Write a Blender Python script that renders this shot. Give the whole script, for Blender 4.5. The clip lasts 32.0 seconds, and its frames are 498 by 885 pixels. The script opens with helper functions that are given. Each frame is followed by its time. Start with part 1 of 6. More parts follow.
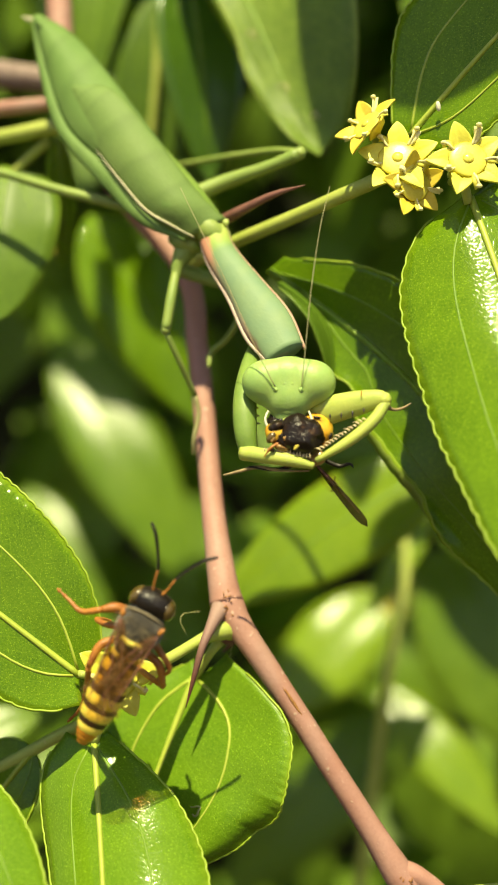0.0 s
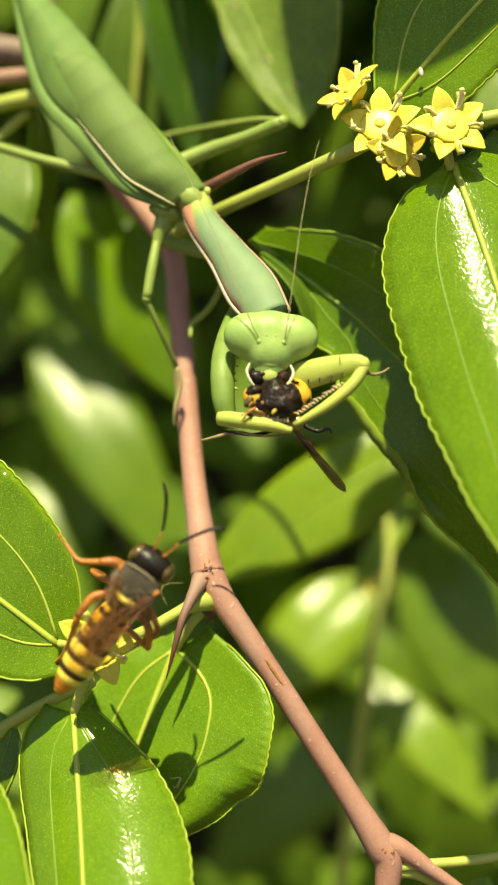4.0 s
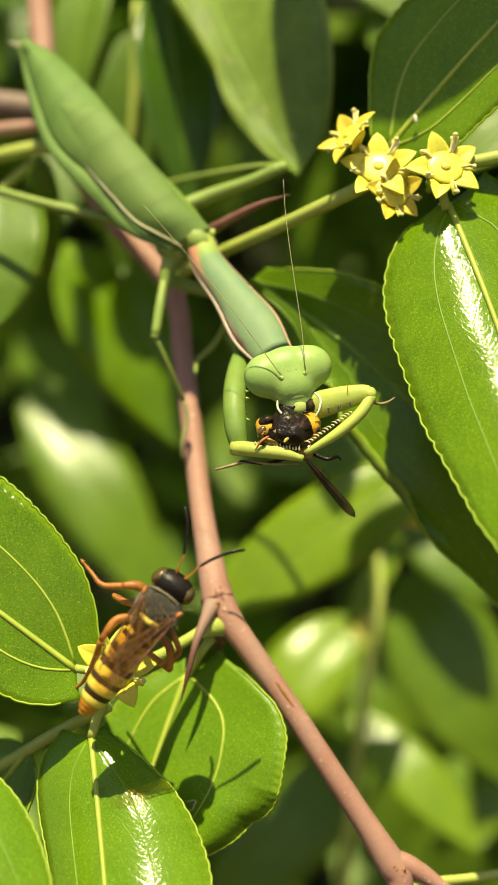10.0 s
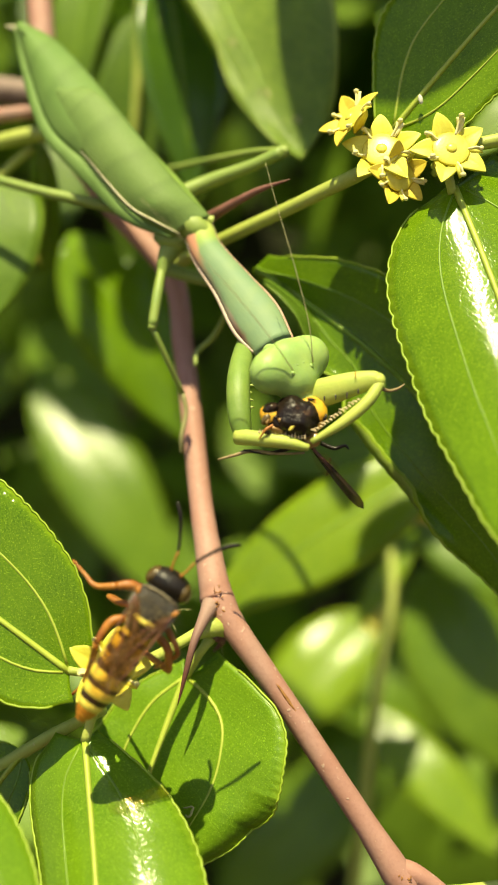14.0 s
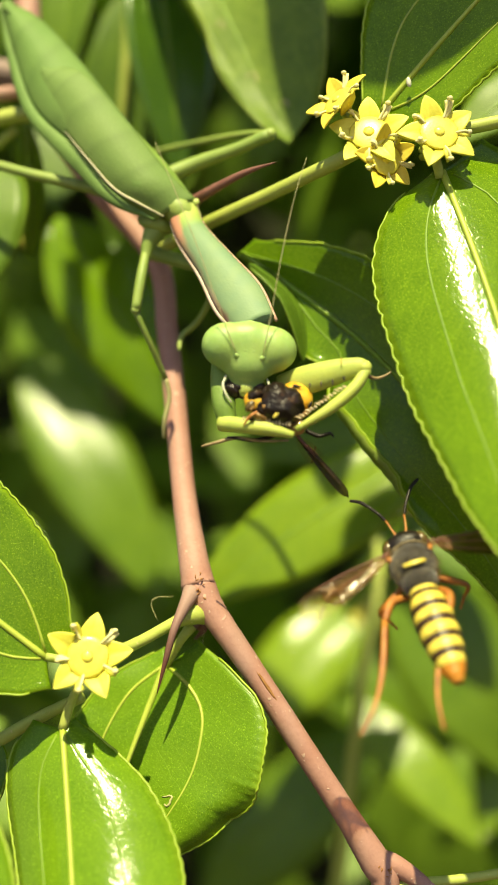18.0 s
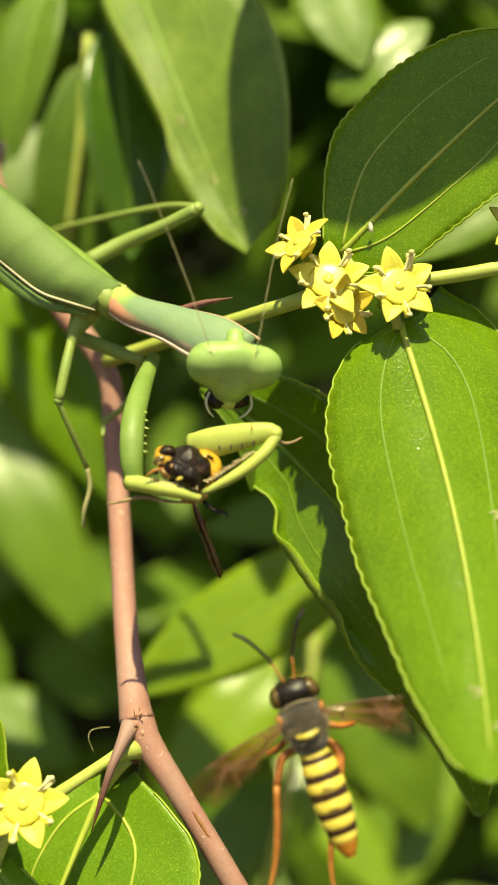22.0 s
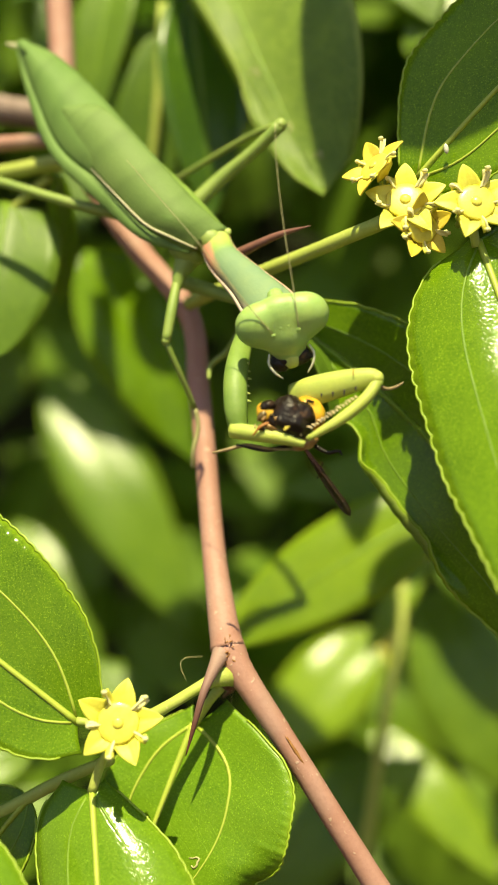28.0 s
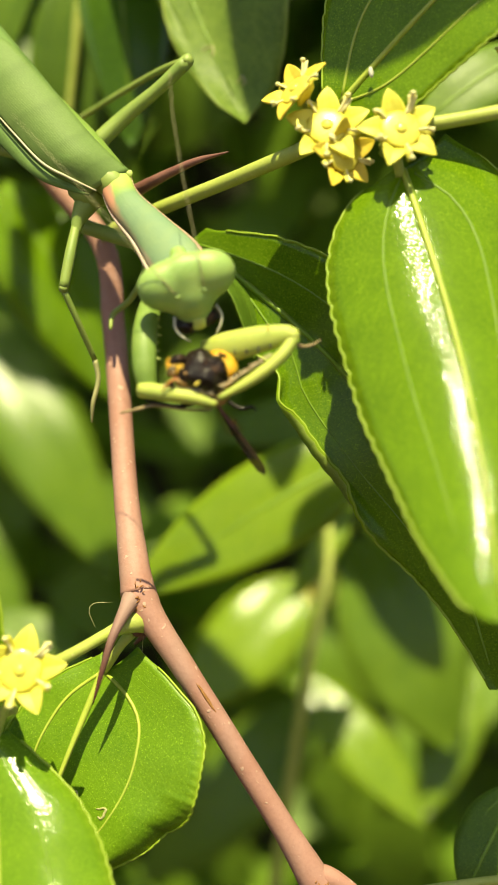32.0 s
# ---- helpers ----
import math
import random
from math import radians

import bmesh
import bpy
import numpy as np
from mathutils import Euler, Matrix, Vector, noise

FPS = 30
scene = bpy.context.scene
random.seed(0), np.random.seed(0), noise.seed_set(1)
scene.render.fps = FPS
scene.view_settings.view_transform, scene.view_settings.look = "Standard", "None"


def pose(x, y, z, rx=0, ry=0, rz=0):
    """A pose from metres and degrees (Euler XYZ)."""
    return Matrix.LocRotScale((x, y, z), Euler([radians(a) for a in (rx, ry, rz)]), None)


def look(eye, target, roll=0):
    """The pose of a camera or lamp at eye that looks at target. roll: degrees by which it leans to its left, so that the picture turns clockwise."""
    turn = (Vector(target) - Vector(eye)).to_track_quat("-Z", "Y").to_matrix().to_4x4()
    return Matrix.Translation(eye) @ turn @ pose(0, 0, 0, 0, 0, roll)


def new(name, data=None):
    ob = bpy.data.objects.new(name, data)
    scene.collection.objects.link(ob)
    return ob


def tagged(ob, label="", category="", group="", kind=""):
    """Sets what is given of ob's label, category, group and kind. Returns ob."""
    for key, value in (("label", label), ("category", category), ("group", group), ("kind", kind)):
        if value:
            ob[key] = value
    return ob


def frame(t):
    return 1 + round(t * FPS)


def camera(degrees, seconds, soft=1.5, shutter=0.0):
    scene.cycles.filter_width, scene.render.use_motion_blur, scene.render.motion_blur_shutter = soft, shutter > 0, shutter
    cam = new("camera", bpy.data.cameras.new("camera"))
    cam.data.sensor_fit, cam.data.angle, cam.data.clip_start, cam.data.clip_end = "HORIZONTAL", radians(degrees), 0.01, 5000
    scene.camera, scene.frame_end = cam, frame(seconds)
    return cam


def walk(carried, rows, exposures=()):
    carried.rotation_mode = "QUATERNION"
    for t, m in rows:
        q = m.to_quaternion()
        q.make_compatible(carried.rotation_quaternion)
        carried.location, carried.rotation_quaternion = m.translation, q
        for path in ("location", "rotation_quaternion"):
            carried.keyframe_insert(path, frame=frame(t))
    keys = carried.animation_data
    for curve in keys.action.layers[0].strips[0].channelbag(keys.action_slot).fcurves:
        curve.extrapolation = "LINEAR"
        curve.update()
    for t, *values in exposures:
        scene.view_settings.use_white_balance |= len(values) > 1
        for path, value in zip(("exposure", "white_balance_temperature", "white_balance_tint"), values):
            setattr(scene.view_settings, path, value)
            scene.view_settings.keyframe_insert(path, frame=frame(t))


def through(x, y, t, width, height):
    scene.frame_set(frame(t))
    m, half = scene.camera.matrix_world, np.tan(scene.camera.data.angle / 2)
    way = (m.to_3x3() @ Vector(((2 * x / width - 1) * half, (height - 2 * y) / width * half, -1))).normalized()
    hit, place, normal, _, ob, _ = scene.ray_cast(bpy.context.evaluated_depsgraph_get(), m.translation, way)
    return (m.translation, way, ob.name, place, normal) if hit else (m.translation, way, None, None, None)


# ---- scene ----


# ---- units and small helpers: places are given in millimetres ----
MM = 0.001


def mm(p):
    return Vector(p) * MM


# ---- camera and its way ----
cam = camera(24.0, 32.0, soft=1.0)
cam.data.dof.use_dof = True
cam.data.dof.focus_distance = 0.0920
cam.data.dof.aperture_fstop = 25.0


def eye_row(t, x, y, z, dx, dy, dz, roll):
    e = mm((x, y, z))
    return t, look(e, e + Vector((dx, dy, dz)), roll)


walk(cam, [
    eye_row(0, 1.42, -98.31, 5.41, -0.06181, 0.99778, -0.02497, 0.37),
    eye_row(0.5, 2.00, -97.25, 6.16, -0.05185, 0.99828, -0.02731, 0.49),
    eye_row(1, 2.68, -96.95, 6.05, -0.04400, 0.99883, -0.02022, 0.17),
    eye_row(1.5, 1.78, -97.54, 5.83, -0.05052, 0.99862, -0.01439, 0.02),
    eye_row(2, 1.29, -97.87, 7.42, -0.04251, 0.99893, -0.01835, 0.39),
    eye_row(2.5, 1.64, -97.38, 6.78, -0.03757, 0.99915, -0.01684, 0.37),
    eye_row(3, 2.43, -96.59, 4.22, -0.03480, 0.99894, -0.03003, 0.53),
    eye_row(3.5, 1.84, -96.96, 4.11, -0.04667, 0.99837, -0.03300, 0.71),
    eye_row(4, 1.73, -97.63, 2.91, -0.04940, 0.99846, -0.02526, 0.44),
    eye_row(4.5, 0.55, -97.68, 1.30, -0.05589, 0.99820, -0.02184, 0.25),
    eye_row(6.5, -1.75, -98.73, -4.67, -0.03586, 0.99922, -0.01627, -0.28),
    eye_row(7, -0.64, -100.06, -5.03, -0.02765, 0.99954, -0.01206, -0.26),
    eye_row(7.5, -0.13, -100.07, -3.06, -0.03030, 0.99954, -0.00155, -0.31),
    eye_row(8, -1.65, -99.74, -2.94, -0.02856, 0.99958, 0.00422, -0.25),
    eye_row(8.5, -0.89, -99.48, -1.93, -0.02184, 0.99968, 0.01283, -0.11),
    eye_row(9, 0.18, -99.67, -0.19, -0.00710, 0.99990, 0.01222, 0.03),
    eye_row(9.5, -0.43, -100.95, 0.87, -0.01926, 0.99936, 0.03017, -0.13),
    eye_row(10, -1.99, -101.29, 0.05, -0.01681, 0.99943, 0.02919, -0.35),
    eye_row(10.5, -1.36, -100.95, 0.21, -0.01668, 0.99937, 0.03122, -0.41),
    eye_row(11, -1.36, -100.67, 1.28, -0.01709, 0.99918, 0.03670, -0.49),
    eye_row(11.5, -2.14, -99.58, 1.69, -0.03084, 0.99891, 0.03505, -0.50),
    eye_row(12, -0.76, -99.25, 1.35, -0.02452, 0.99916, 0.03287, -0.34),
    eye_row(12.5, 1.07, -98.75, 0.39, -0.02913, 0.99914, 0.02958, -0.30),
    eye_row(13, -0.96, -98.27, 0.25, -0.04759, 0.99838, 0.03131, -0.55),
    eye_row(13.5, -0.22, -97.64, -0.10, -0.03933, 0.99882, 0.02852, -0.42),
    eye_row(15.5, 0.65, -99.39, 2.98, -0.06571, 0.99783, 0.00363, -0.66),
    eye_row(16, 0.89, -98.77, 2.78, -0.08313, 0.99653, 0.00474, -0.41),
    eye_row(16.5, 0.45, -98.32, 2.58, -0.07590, 0.99711, 0.00186, -0.25),
    eye_row(17, 0.59, -97.39, 0.72, -0.05002, 0.99875, 0.00151, 0.01),
    eye_row(17.5, 1.94, -96.42, 0.10, -0.00431, 0.99992, 0.01165, 0.24),
    eye_row(18, 1.00, -96.73, -0.14, -0.03431, 0.99929, 0.01543, 0.07),
    eye_row(18.5, 1.57, -97.72, -0.25, -0.02846, 0.99951, 0.01299, 0.04),
    eye_row(19, 2.10, -97.19, -0.53, -0.01047, 0.99989, 0.01013, 0.14),
    eye_row(19.5, 4.02, -97.32, -1.18, 0.00739, 0.99986, 0.01505, 0.29),
    eye_row(20, 2.91, -97.99, 0.29, 0.00930, 0.99980, 0.01751, 0.39),
    eye_row(20.5, 2.14, -98.85, 0.89, -0.01884, 0.99965, 0.01858, 0.53),
    eye_row(21, 1.77, -99.27, 1.73, -0.02188, 0.99960, 0.01819, 0.65),
    eye_row(21.5, 3.06, -97.68, 11.07, -0.00028, 0.99951, -0.03143, 2.01),
    eye_row(22, -0.58, -96.04, 14.76, 0.02432, 0.99943, -0.02352, 2.56),
    eye_row(22.5, 4.05, -92.78, 19.94, -0.02476, 0.99732, -0.06889, 2.28),
    eye_row(23, 0.88, -93.48, 18.47, -0.03167, 0.99608, -0.08253, 1.43),
    eye_row(23.5, 5.65, -93.39, 11.58, -0.05096, 0.99750, -0.04891, 0.41),
    eye_row(24, 0.54, -93.82, 10.45, -0.01842, 0.99920, -0.03548, 1.06),
    eye_row(24.5, 3.18, -95.22, 5.32, -0.01117, 0.99962, -0.02521, 1.14),
    eye_row(25, 3.34, -95.30, 9.92, -0.00911, 0.99858, -0.05248, 1.28),
    eye_row(25.5, 8.32, -94.09, 15.81, -0.04391, 0.99577, -0.08069, 2.55),
    eye_row(26, 4.18, -96.43, 9.30, -0.04463, 0.99778, -0.04933, 1.05),
    eye_row(26.5, 0.97, -98.57, 3.10, -0.03218, 0.99948, -0.00278, 1.00),
    eye_row(28.5, -0.33, -96.72, 7.96, -0.05070, 0.99871, 0.00052, 0.86),
    eye_row(29, 1.71, -96.95, 8.85, -0.02253, 0.99972, -0.00663, 0.85),
    eye_row(29.5, 0.62, -97.16, 8.69, -0.01786, 0.99983, 0.00515, 0.76),
    eye_row(30, 0.19, -95.97, 8.26, -0.04350, 0.99905, 0.00006, 0.45),
    eye_row(30.5, -1.47, -96.76, 8.21, -0.04782, 0.99884, 0.00487, 0.92),
    eye_row(31, 1.39, -96.86, 9.26, -0.02638, 0.99965, 0.00315, 0.90),
    eye_row(31.5, 0.94, -95.99, 8.10, 0.00506, 0.99999, 0.00051, 1.39),
    eye_row(32, 1.99, -93.00, 5.43, 0.00039, 0.99917, -0.04063, 1.49),
], exposures=((0.0, 0.61, 7200.0, 10.0), (6.0, 0.59, 7200.0, 10.0), (8.5, 0.46, 7200.0, 10.0), (11.0, 0.47, 7200.0, 10.0), (14.0, 0.62, 7200.0, 10.0), (19.0, 0.67, 7200.0, 10.0), (22.5, 0.60, 7200.0, 10.0), (26.0, 0.63, 7200.0, 10.0), (32.0, 0.67, 7200.0, 10.0)))

# ---- sky, sun ----
SUN_WAY = Vector((0.05, 0.47, -0.88)).normalized()
world = bpy.data.worlds.new("sky")
scene.world = world
world.use_nodes = True
wn = world.node_tree
sky = wn.nodes.new("ShaderNodeTexSky")
sky.sky_type, sky.sun_disc = "NISHITA", False
sky.sun_elevation = math.asin(-SUN_WAY.z)
sky.sun_rotation = math.atan2(-SUN_WAY.x, -SUN_WAY.y)
wn.links.new(sky.outputs[0], wn.nodes["Background"].inputs[0])
wn.nodes["Background"].inputs[1].default_value = 0.080

sun_data = bpy.data.lights.new("sun", "SUN")
sun_data.energy, sun_data.angle, sun_data.color = 5.0, radians(0.6), (1.0, 0.96, 0.60)
sun = new("sun", sun_data)
sun.matrix_world = Matrix.Translation((0, -0.5, 1)) @ SUN_WAY.to_track_quat("-Z", "Y").to_matrix().to_4x4()


# ---- materials ----
class Nodes:
    """A short way to write a node material; lengths inside are millimetres of the object's own space."""

    def __init__(self, name):
        self.mat = bpy.data.materials.new(name)
        self.mat.use_nodes = True
        self.tree = self.mat.node_tree
        self.bsdf = self.tree.nodes["Principled BSDF"]
        self.out = self.tree.nodes["Material Output"]
        c = self.add("ShaderNodeTexCoord")
        s = self.add("ShaderNodeVectorMath")
        s.operation = "SCALE"
        s.inputs["Scale"].default_value = 1000.0
        self.link(c.outputs["Object"], s.inputs[0])
        self.place, self.uv = s.outputs[0], c.outputs["UV"]

    def add(self, kind):
        return self.tree.nodes.new(kind)

    def link(self, a, b):
        self.tree.links.new(a, b)

    def noise(self, scale, detail=3.0, vec=None, rough=0.55):
        n = self.add("ShaderNodeTexNoise")
        n.inputs["Scale"].default_value, n.inputs["Detail"].default_value = scale, detail
        n.inputs["Roughness"].default_value = rough
        self.link(vec or self.place, n.inputs["Vector"])
        return n.outputs["Fac"]

    def cells(self, scale, vec=None, feature="DISTANCE_TO_EDGE"):
        n = self.add("ShaderNodeTexVoronoi")
        n.feature = feature
        n.inputs["Scale"].default_value = scale
        self.link(vec or self.place, n.inputs["Vector"])
        return n.outputs["Distance"]

    def ramp(self, fac, stops):
        n = self.add("ShaderNodeValToRGB")
        el = n.color_ramp.elements
        while len(el) < len(stops):
            el.new(0.5)
        for e, (at, col) in zip(el, stops):
            e.position = at
            e.color = (*col, 1) if not isinstance(col, float) else (col, col, col, 1)
        self.link(fac, n.inputs[0])
        return n.outputs[0]

    def mix(self, fac, a, b, mode="MIX"):
        n = self.add("ShaderNodeMix")
        n.data_type, n.blend_type = "RGBA", mode
        for value, slot in ((fac, n.inputs[0]), (a, n.inputs[6]), (b, n.inputs[7])):
            if isinstance(value, (int, float)):
                slot.default_value = value
            elif isinstance(value, tuple):
                slot.default_value = (*value, 1)
            else:
                self.link(value, slot)
        return n.outputs[2]

    def math(self, op, a, b=0.0):
        n = self.add("ShaderNodeMath")
        n.operation = op
        for value, slot in ((a, n.inputs[0]), (b, n.inputs[1])):
            if isinstance(value, (int, float)):
                slot.default_value = value
            else:
                self.link(value, slot)
        return n.outputs[0]

    def split(self, vec):
        n = self.add("ShaderNodeSeparateXYZ")
        self.link(vec, n.inputs[0])
        return n.outputs

    def random(self):
        return self.add("ShaderNodeObjectInfo").outputs["Random"]

    def bump(self, height, strength, distance=0.0001):
        n = self.add("ShaderNodeBump")
        n.inputs["Strength"].default_value, n.inputs["Distance"].default_value = strength, distance
        self.link(height, n.inputs["Height"])
        self.link(n.outputs[0], self.bsdf.inputs["Normal"])
        return n.outputs[0]

    def done(self, colour=None, rough=0.5, spec=0.5, coat=0.0, sheen=0.0, sss=0.0, metal=0.0):
        b = self.bsdf
        for value, key in ((colour, "Base Color"), (rough, "Roughness")):
            if value is None:
                continue
            if isinstance(value, tuple):
                b.inputs[key].default_value = (*value, 1)
            elif isinstance(value, (int, float)):
                b.inputs[key].default_value = value
            else:
                self.link(value, b.inputs[key])
        b.inputs["Specular IOR Level"].default_value = spec
        b.inputs["Coat Weight"].default_value, b.inputs["Coat Roughness"].default_value = coat, 0.15
        b.inputs["Sheen Weight"].default_value = sheen
        b.inputs["Metallic"].default_value = metal
        if sss:
            b.inputs["Subsurface Weight"].default_value = sss
            b.inputs["Subsurface Radius"].default_value = (0.5, 0.6, 0.2)
            b.inputs["Subsurface Scale"].default_value = 0.0006
        return self.mat


def leaf_material(name, dark, mid, light, rough=0.30, glow=0.28, bump=0.5, spec=0.5):
    n = Nodes(name)
    s, t, _ = n.split(n.uv)
    side = n.math("ABSOLUTE", n.math("SUBTRACT", t, 0.5))
    # arching secondary veins
    arch = n.math("ADD", n.math("MULTIPLY", s, 11.0), n.math("MULTIPLY", side, -9.0))
    arch = n.math("ADD", arch, n.math("MULTIPLY", n.noise(0.25, 2), 1.6))
    saw = n.math("ABSOLUTE", n.math("SUBTRACT", n.math("FRACT", arch), 0.5))
    second = n.ramp(saw, [(0.0, 1.0), (0.03, 0.4), (0.07, 0.0)])
    net = n.ramp(n.cells(2.6), [(0.0, 1.0), (0.05, 0.45), (0.14, 0.0)])
    fine = n.noise(6.5, 4, rough=0.65)
    patch = n.noise(0.22, 3)
    base = n.mix(n.ramp(patch, [(0.34, 0.0), (0.66, 1.0)]), dark, mid)
    base = n.mix(n.math("MULTIPLY", n.ramp(fine, [(0.38, 0.0), (0.66, 1.0)]), 0.60), base, light)
    base = n.mix(n.math("MULTIPLY", net, 0.18), base, light)
    base = n.mix(n.math("MULTIPLY", second, 0.34), base, light)
    dots = n.ramp(n.noise(9.0, 1, rough=0.3), [(0.64, 0.0), (0.70, 1.0)])
    base = n.mix(n.math("MULTIPLY", dots, 0.40), base, (min(1, light[0] * 1.9 + 0.05), min(1, light[1] * 1.8 + 0.05), light[2] * 1.6 + 0.01))
    base = n.mix(n.math("MULTIPLY", n.ramp(side, [(0.465, 0.0), (0.495, 1.0)]), 0.55), base, (light[0] * 1.5, light[1] * 1.35, light[2] * 1.5))
    tone = n.mix(n.random(), (0.86, 0.88, 0.9), (1.12, 1.08, 1.0))
    base = n.mix(1.0, base, tone, "MULTIPLY")
    h = n.math("ADD", n.math("MULTIPLY", fine, 0.11), n.math("MULTIPLY", net, -0.12))
    h = n.math("ADD", h, n.math("MULTIPLY", n.noise(1.6, 3), 0.16))
    h = n.math("ADD", h, n.math("MULTIPLY", second, -0.2))
    nor = n.bump(h, bump * 1.2, 0.00006)
    n.done(base, n.math("ADD", n.math("MULTIPLY", n.noise(4.0, 3), 0.22), rough - 0.21), spec)
    tr = n.add("ShaderNodeBsdfTranslucent")
    n.link(n.mix(1.0, base, (1.9, 1.9, 0.7), "MULTIPLY"), tr.inputs[0])
    n.link(nor, tr.inputs["Normal"])
    m = n.add("ShaderNodeMixShader")
    m.inputs[0].default_value = glow
    n.link(n.bsdf.outputs[0], m.inputs[1])
    n.link(tr.outputs[0], m.inputs[2])
    n.link(m.outputs[0], n.out.inputs[0])
    return n.mat


def plain_material(name, a, b, rough=0.5, scale=1.2, bump=0.3, fine=8.0, spec=0.4, coat=0.0, sheen=0.0, sss=0.0, extra=None, grain=0.5, depth=0.07):
    n = Nodes(name)
    col = n.mix(n.ramp(n.noise(scale, 3), [(0.32, 0.0), (0.68, 1.0)]), a, b)
    if extra:
        at, colour = extra
        col = n.mix(n.ramp(n.noise(fine * 0.6, 2), [(at, 0.0), (at + 0.07, 1.0)]), col, colour)
    f = n.noise(fine, 4)
    col = n.mix(grain * 0.5, col, n.mix(f, tuple(c * 0.55 for c in a), tuple(min(1, c * 1.5) for c in b)))
    n.bump(f, bump, depth * MM)
    return n.done(col, rough, spec, coat, sheen, sss)


LEAF = leaf_material("glossy_leaf", (0.070, 0.160, 0.006), (0.110, 0.225, 0.008), (0.185, 0.310, 0.016), 0.19, 0.22, 0.32, 0.26)
LEAF_YOUNG = leaf_material("young_leaf", (0.108, 0.235, 0.010), (0.150, 0.290, 0.012), (0.220, 0.365, 0.026), 0.23, 0.28, 0.34, 0.28)
LEAF_MATTE = leaf_material("dusty_leaf", (0.100, 0.225, 0.010), (0.140, 0.275, 0.012), (0.200, 0.345, 0.026), 0.42, 0.28, 0.55, 0.25)
# Dark copy of the leaf green, with shade put into its colour.
LEAF_DARK = leaf_material("shaded_leaf", (0.036, 0.100, 0.008), (0.058, 0.140, 0.010), (0.105, 0.205, 0.018), 0.34, 0.22, 0.5)
LEAF_MID = leaf_material("mid_green_leaf", (0.070, 0.150, 0.012), (0.110, 0.205, 0.016), (0.160, 0.265, 0.028), 0.52, 0.26, 0.35, 0.3)
# Lighter copies of the leaf green, with sunlight on the back leaves put in.
LEAF_FAR = leaf_material("lit_far_leaf", (0.090, 0.185, 0.012), (0.140, 0.245, 0.018), (0.190, 0.300, 0.030), 0.38, 0.28, 0.35, 0.36)
LEAF_PALE = leaf_material("sunlit_far_leaf", (0.130, 0.235, 0.012), (0.185, 0.300, 0.016), (0.250, 0.370, 0.028), 0.34, 0.30, 0.35, 0.4)
# Stronger colour contrast stands in for dappled light on the hanging leaf.
LEAF_DULL = leaf_material("dappled_leaf", (0.060, 0.140, 0.010), (0.145, 0.250, 0.024), (0.280, 0.370, 0.075), 0.58, 0.25, 0.9, 0.3)
LEAF_YELLOW = leaf_material("yellowing_leaf", (0.28, 0.26, 0.030), (0.38, 0.34, 0.045), (0.46, 0.42, 0.070), 0.5, 0.28, 0.35, 0.3)
UNDER = leaf_material("leaf_underside", (0.150, 0.240, 0.030), (0.190, 0.290, 0.040), (0.250, 0.350, 0.060), 0.55, 0.35, 0.4)
VEIN = plain_material("leaf_vein", (0.33, 0.42, 0.05), (0.42, 0.49, 0.07), 0.42, 0.8, 0.2)
RIM = plain_material("leaf_rim", (0.24, 0.36, 0.020), (0.32, 0.44, 0.040), 0.45, 0.8, 0.2)
VEIN_DIM = plain_material("sunken_vein", (0.15, 0.27, 0.018), (0.20, 0.32, 0.03), 0.42, 0.8, 0.2)
def bark_material():
    """Smooth salmon bark with a grey bloom and small pale breathing dots."""
    n = Nodes("pinkish_bark")
    base = n.mix(n.ramp(n.noise(0.22, 3), [(0.3, 0.0), (0.7, 1.0)]), (0.385, 0.185, 0.138), (0.460, 0.255, 0.205))
    base = n.mix(n.ramp(n.noise(0.12, 2), [(0.52, 0.0), (0.70, 0.55)]), base, (0.37, 0.28, 0.24))
    fine = n.noise(3.5, 4)
    base = n.mix(n.math("MULTIPLY", n.ramp(fine, [(0.45, 0.0), (0.75, 1.0)]), 0.35), base, (0.30, 0.145, 0.115))
    dots = n.ramp(n.noise(2.1, 1), [(0.68, 0.0), (0.74, 0.75)])
    n.bump(n.math("ADD", fine, n.math("MULTIPLY", dots, 1.2)), 0.45, 0.00007)
    return n.done(n.mix(dots, base, (0.56, 0.39, 0.30)), 0.58, 0.35)


BARK = bark_material()
BARK_GREY = plain_material("grey_bark", (0.20, 0.13, 0.11), (0.33, 0.24, 0.20), 0.7, 0.6, 0.7, 5.0, extra=(0.62, (0.42, 0.33, 0.27)))
THORN = plain_material("thorn_bark", (0.15, 0.058, 0.044), (0.25, 0.110, 0.085), 0.55, 0.7, 0.4, 6.0)
def thorn_material():
    n = Nodes("graded_thorn")
    s, _, _ = n.split(n.uv)
    mottle = n.noise(0.7, 4)
    col = n.mix(n.ramp(n.math("ADD", s, n.math("MULTIPLY", mottle, 0.30)), [(0.30, 0.0), (0.75, 0.75), (1.05, 1.0)]), n.mix(mottle, (0.28, 0.165, 0.135), (0.42, 0.28, 0.235)), (0.13, 0.045, 0.036))
    n.bump(n.noise(5.0, 3), 0.5, 0.00010)
    return n.done(col, 0.6, 0.35)


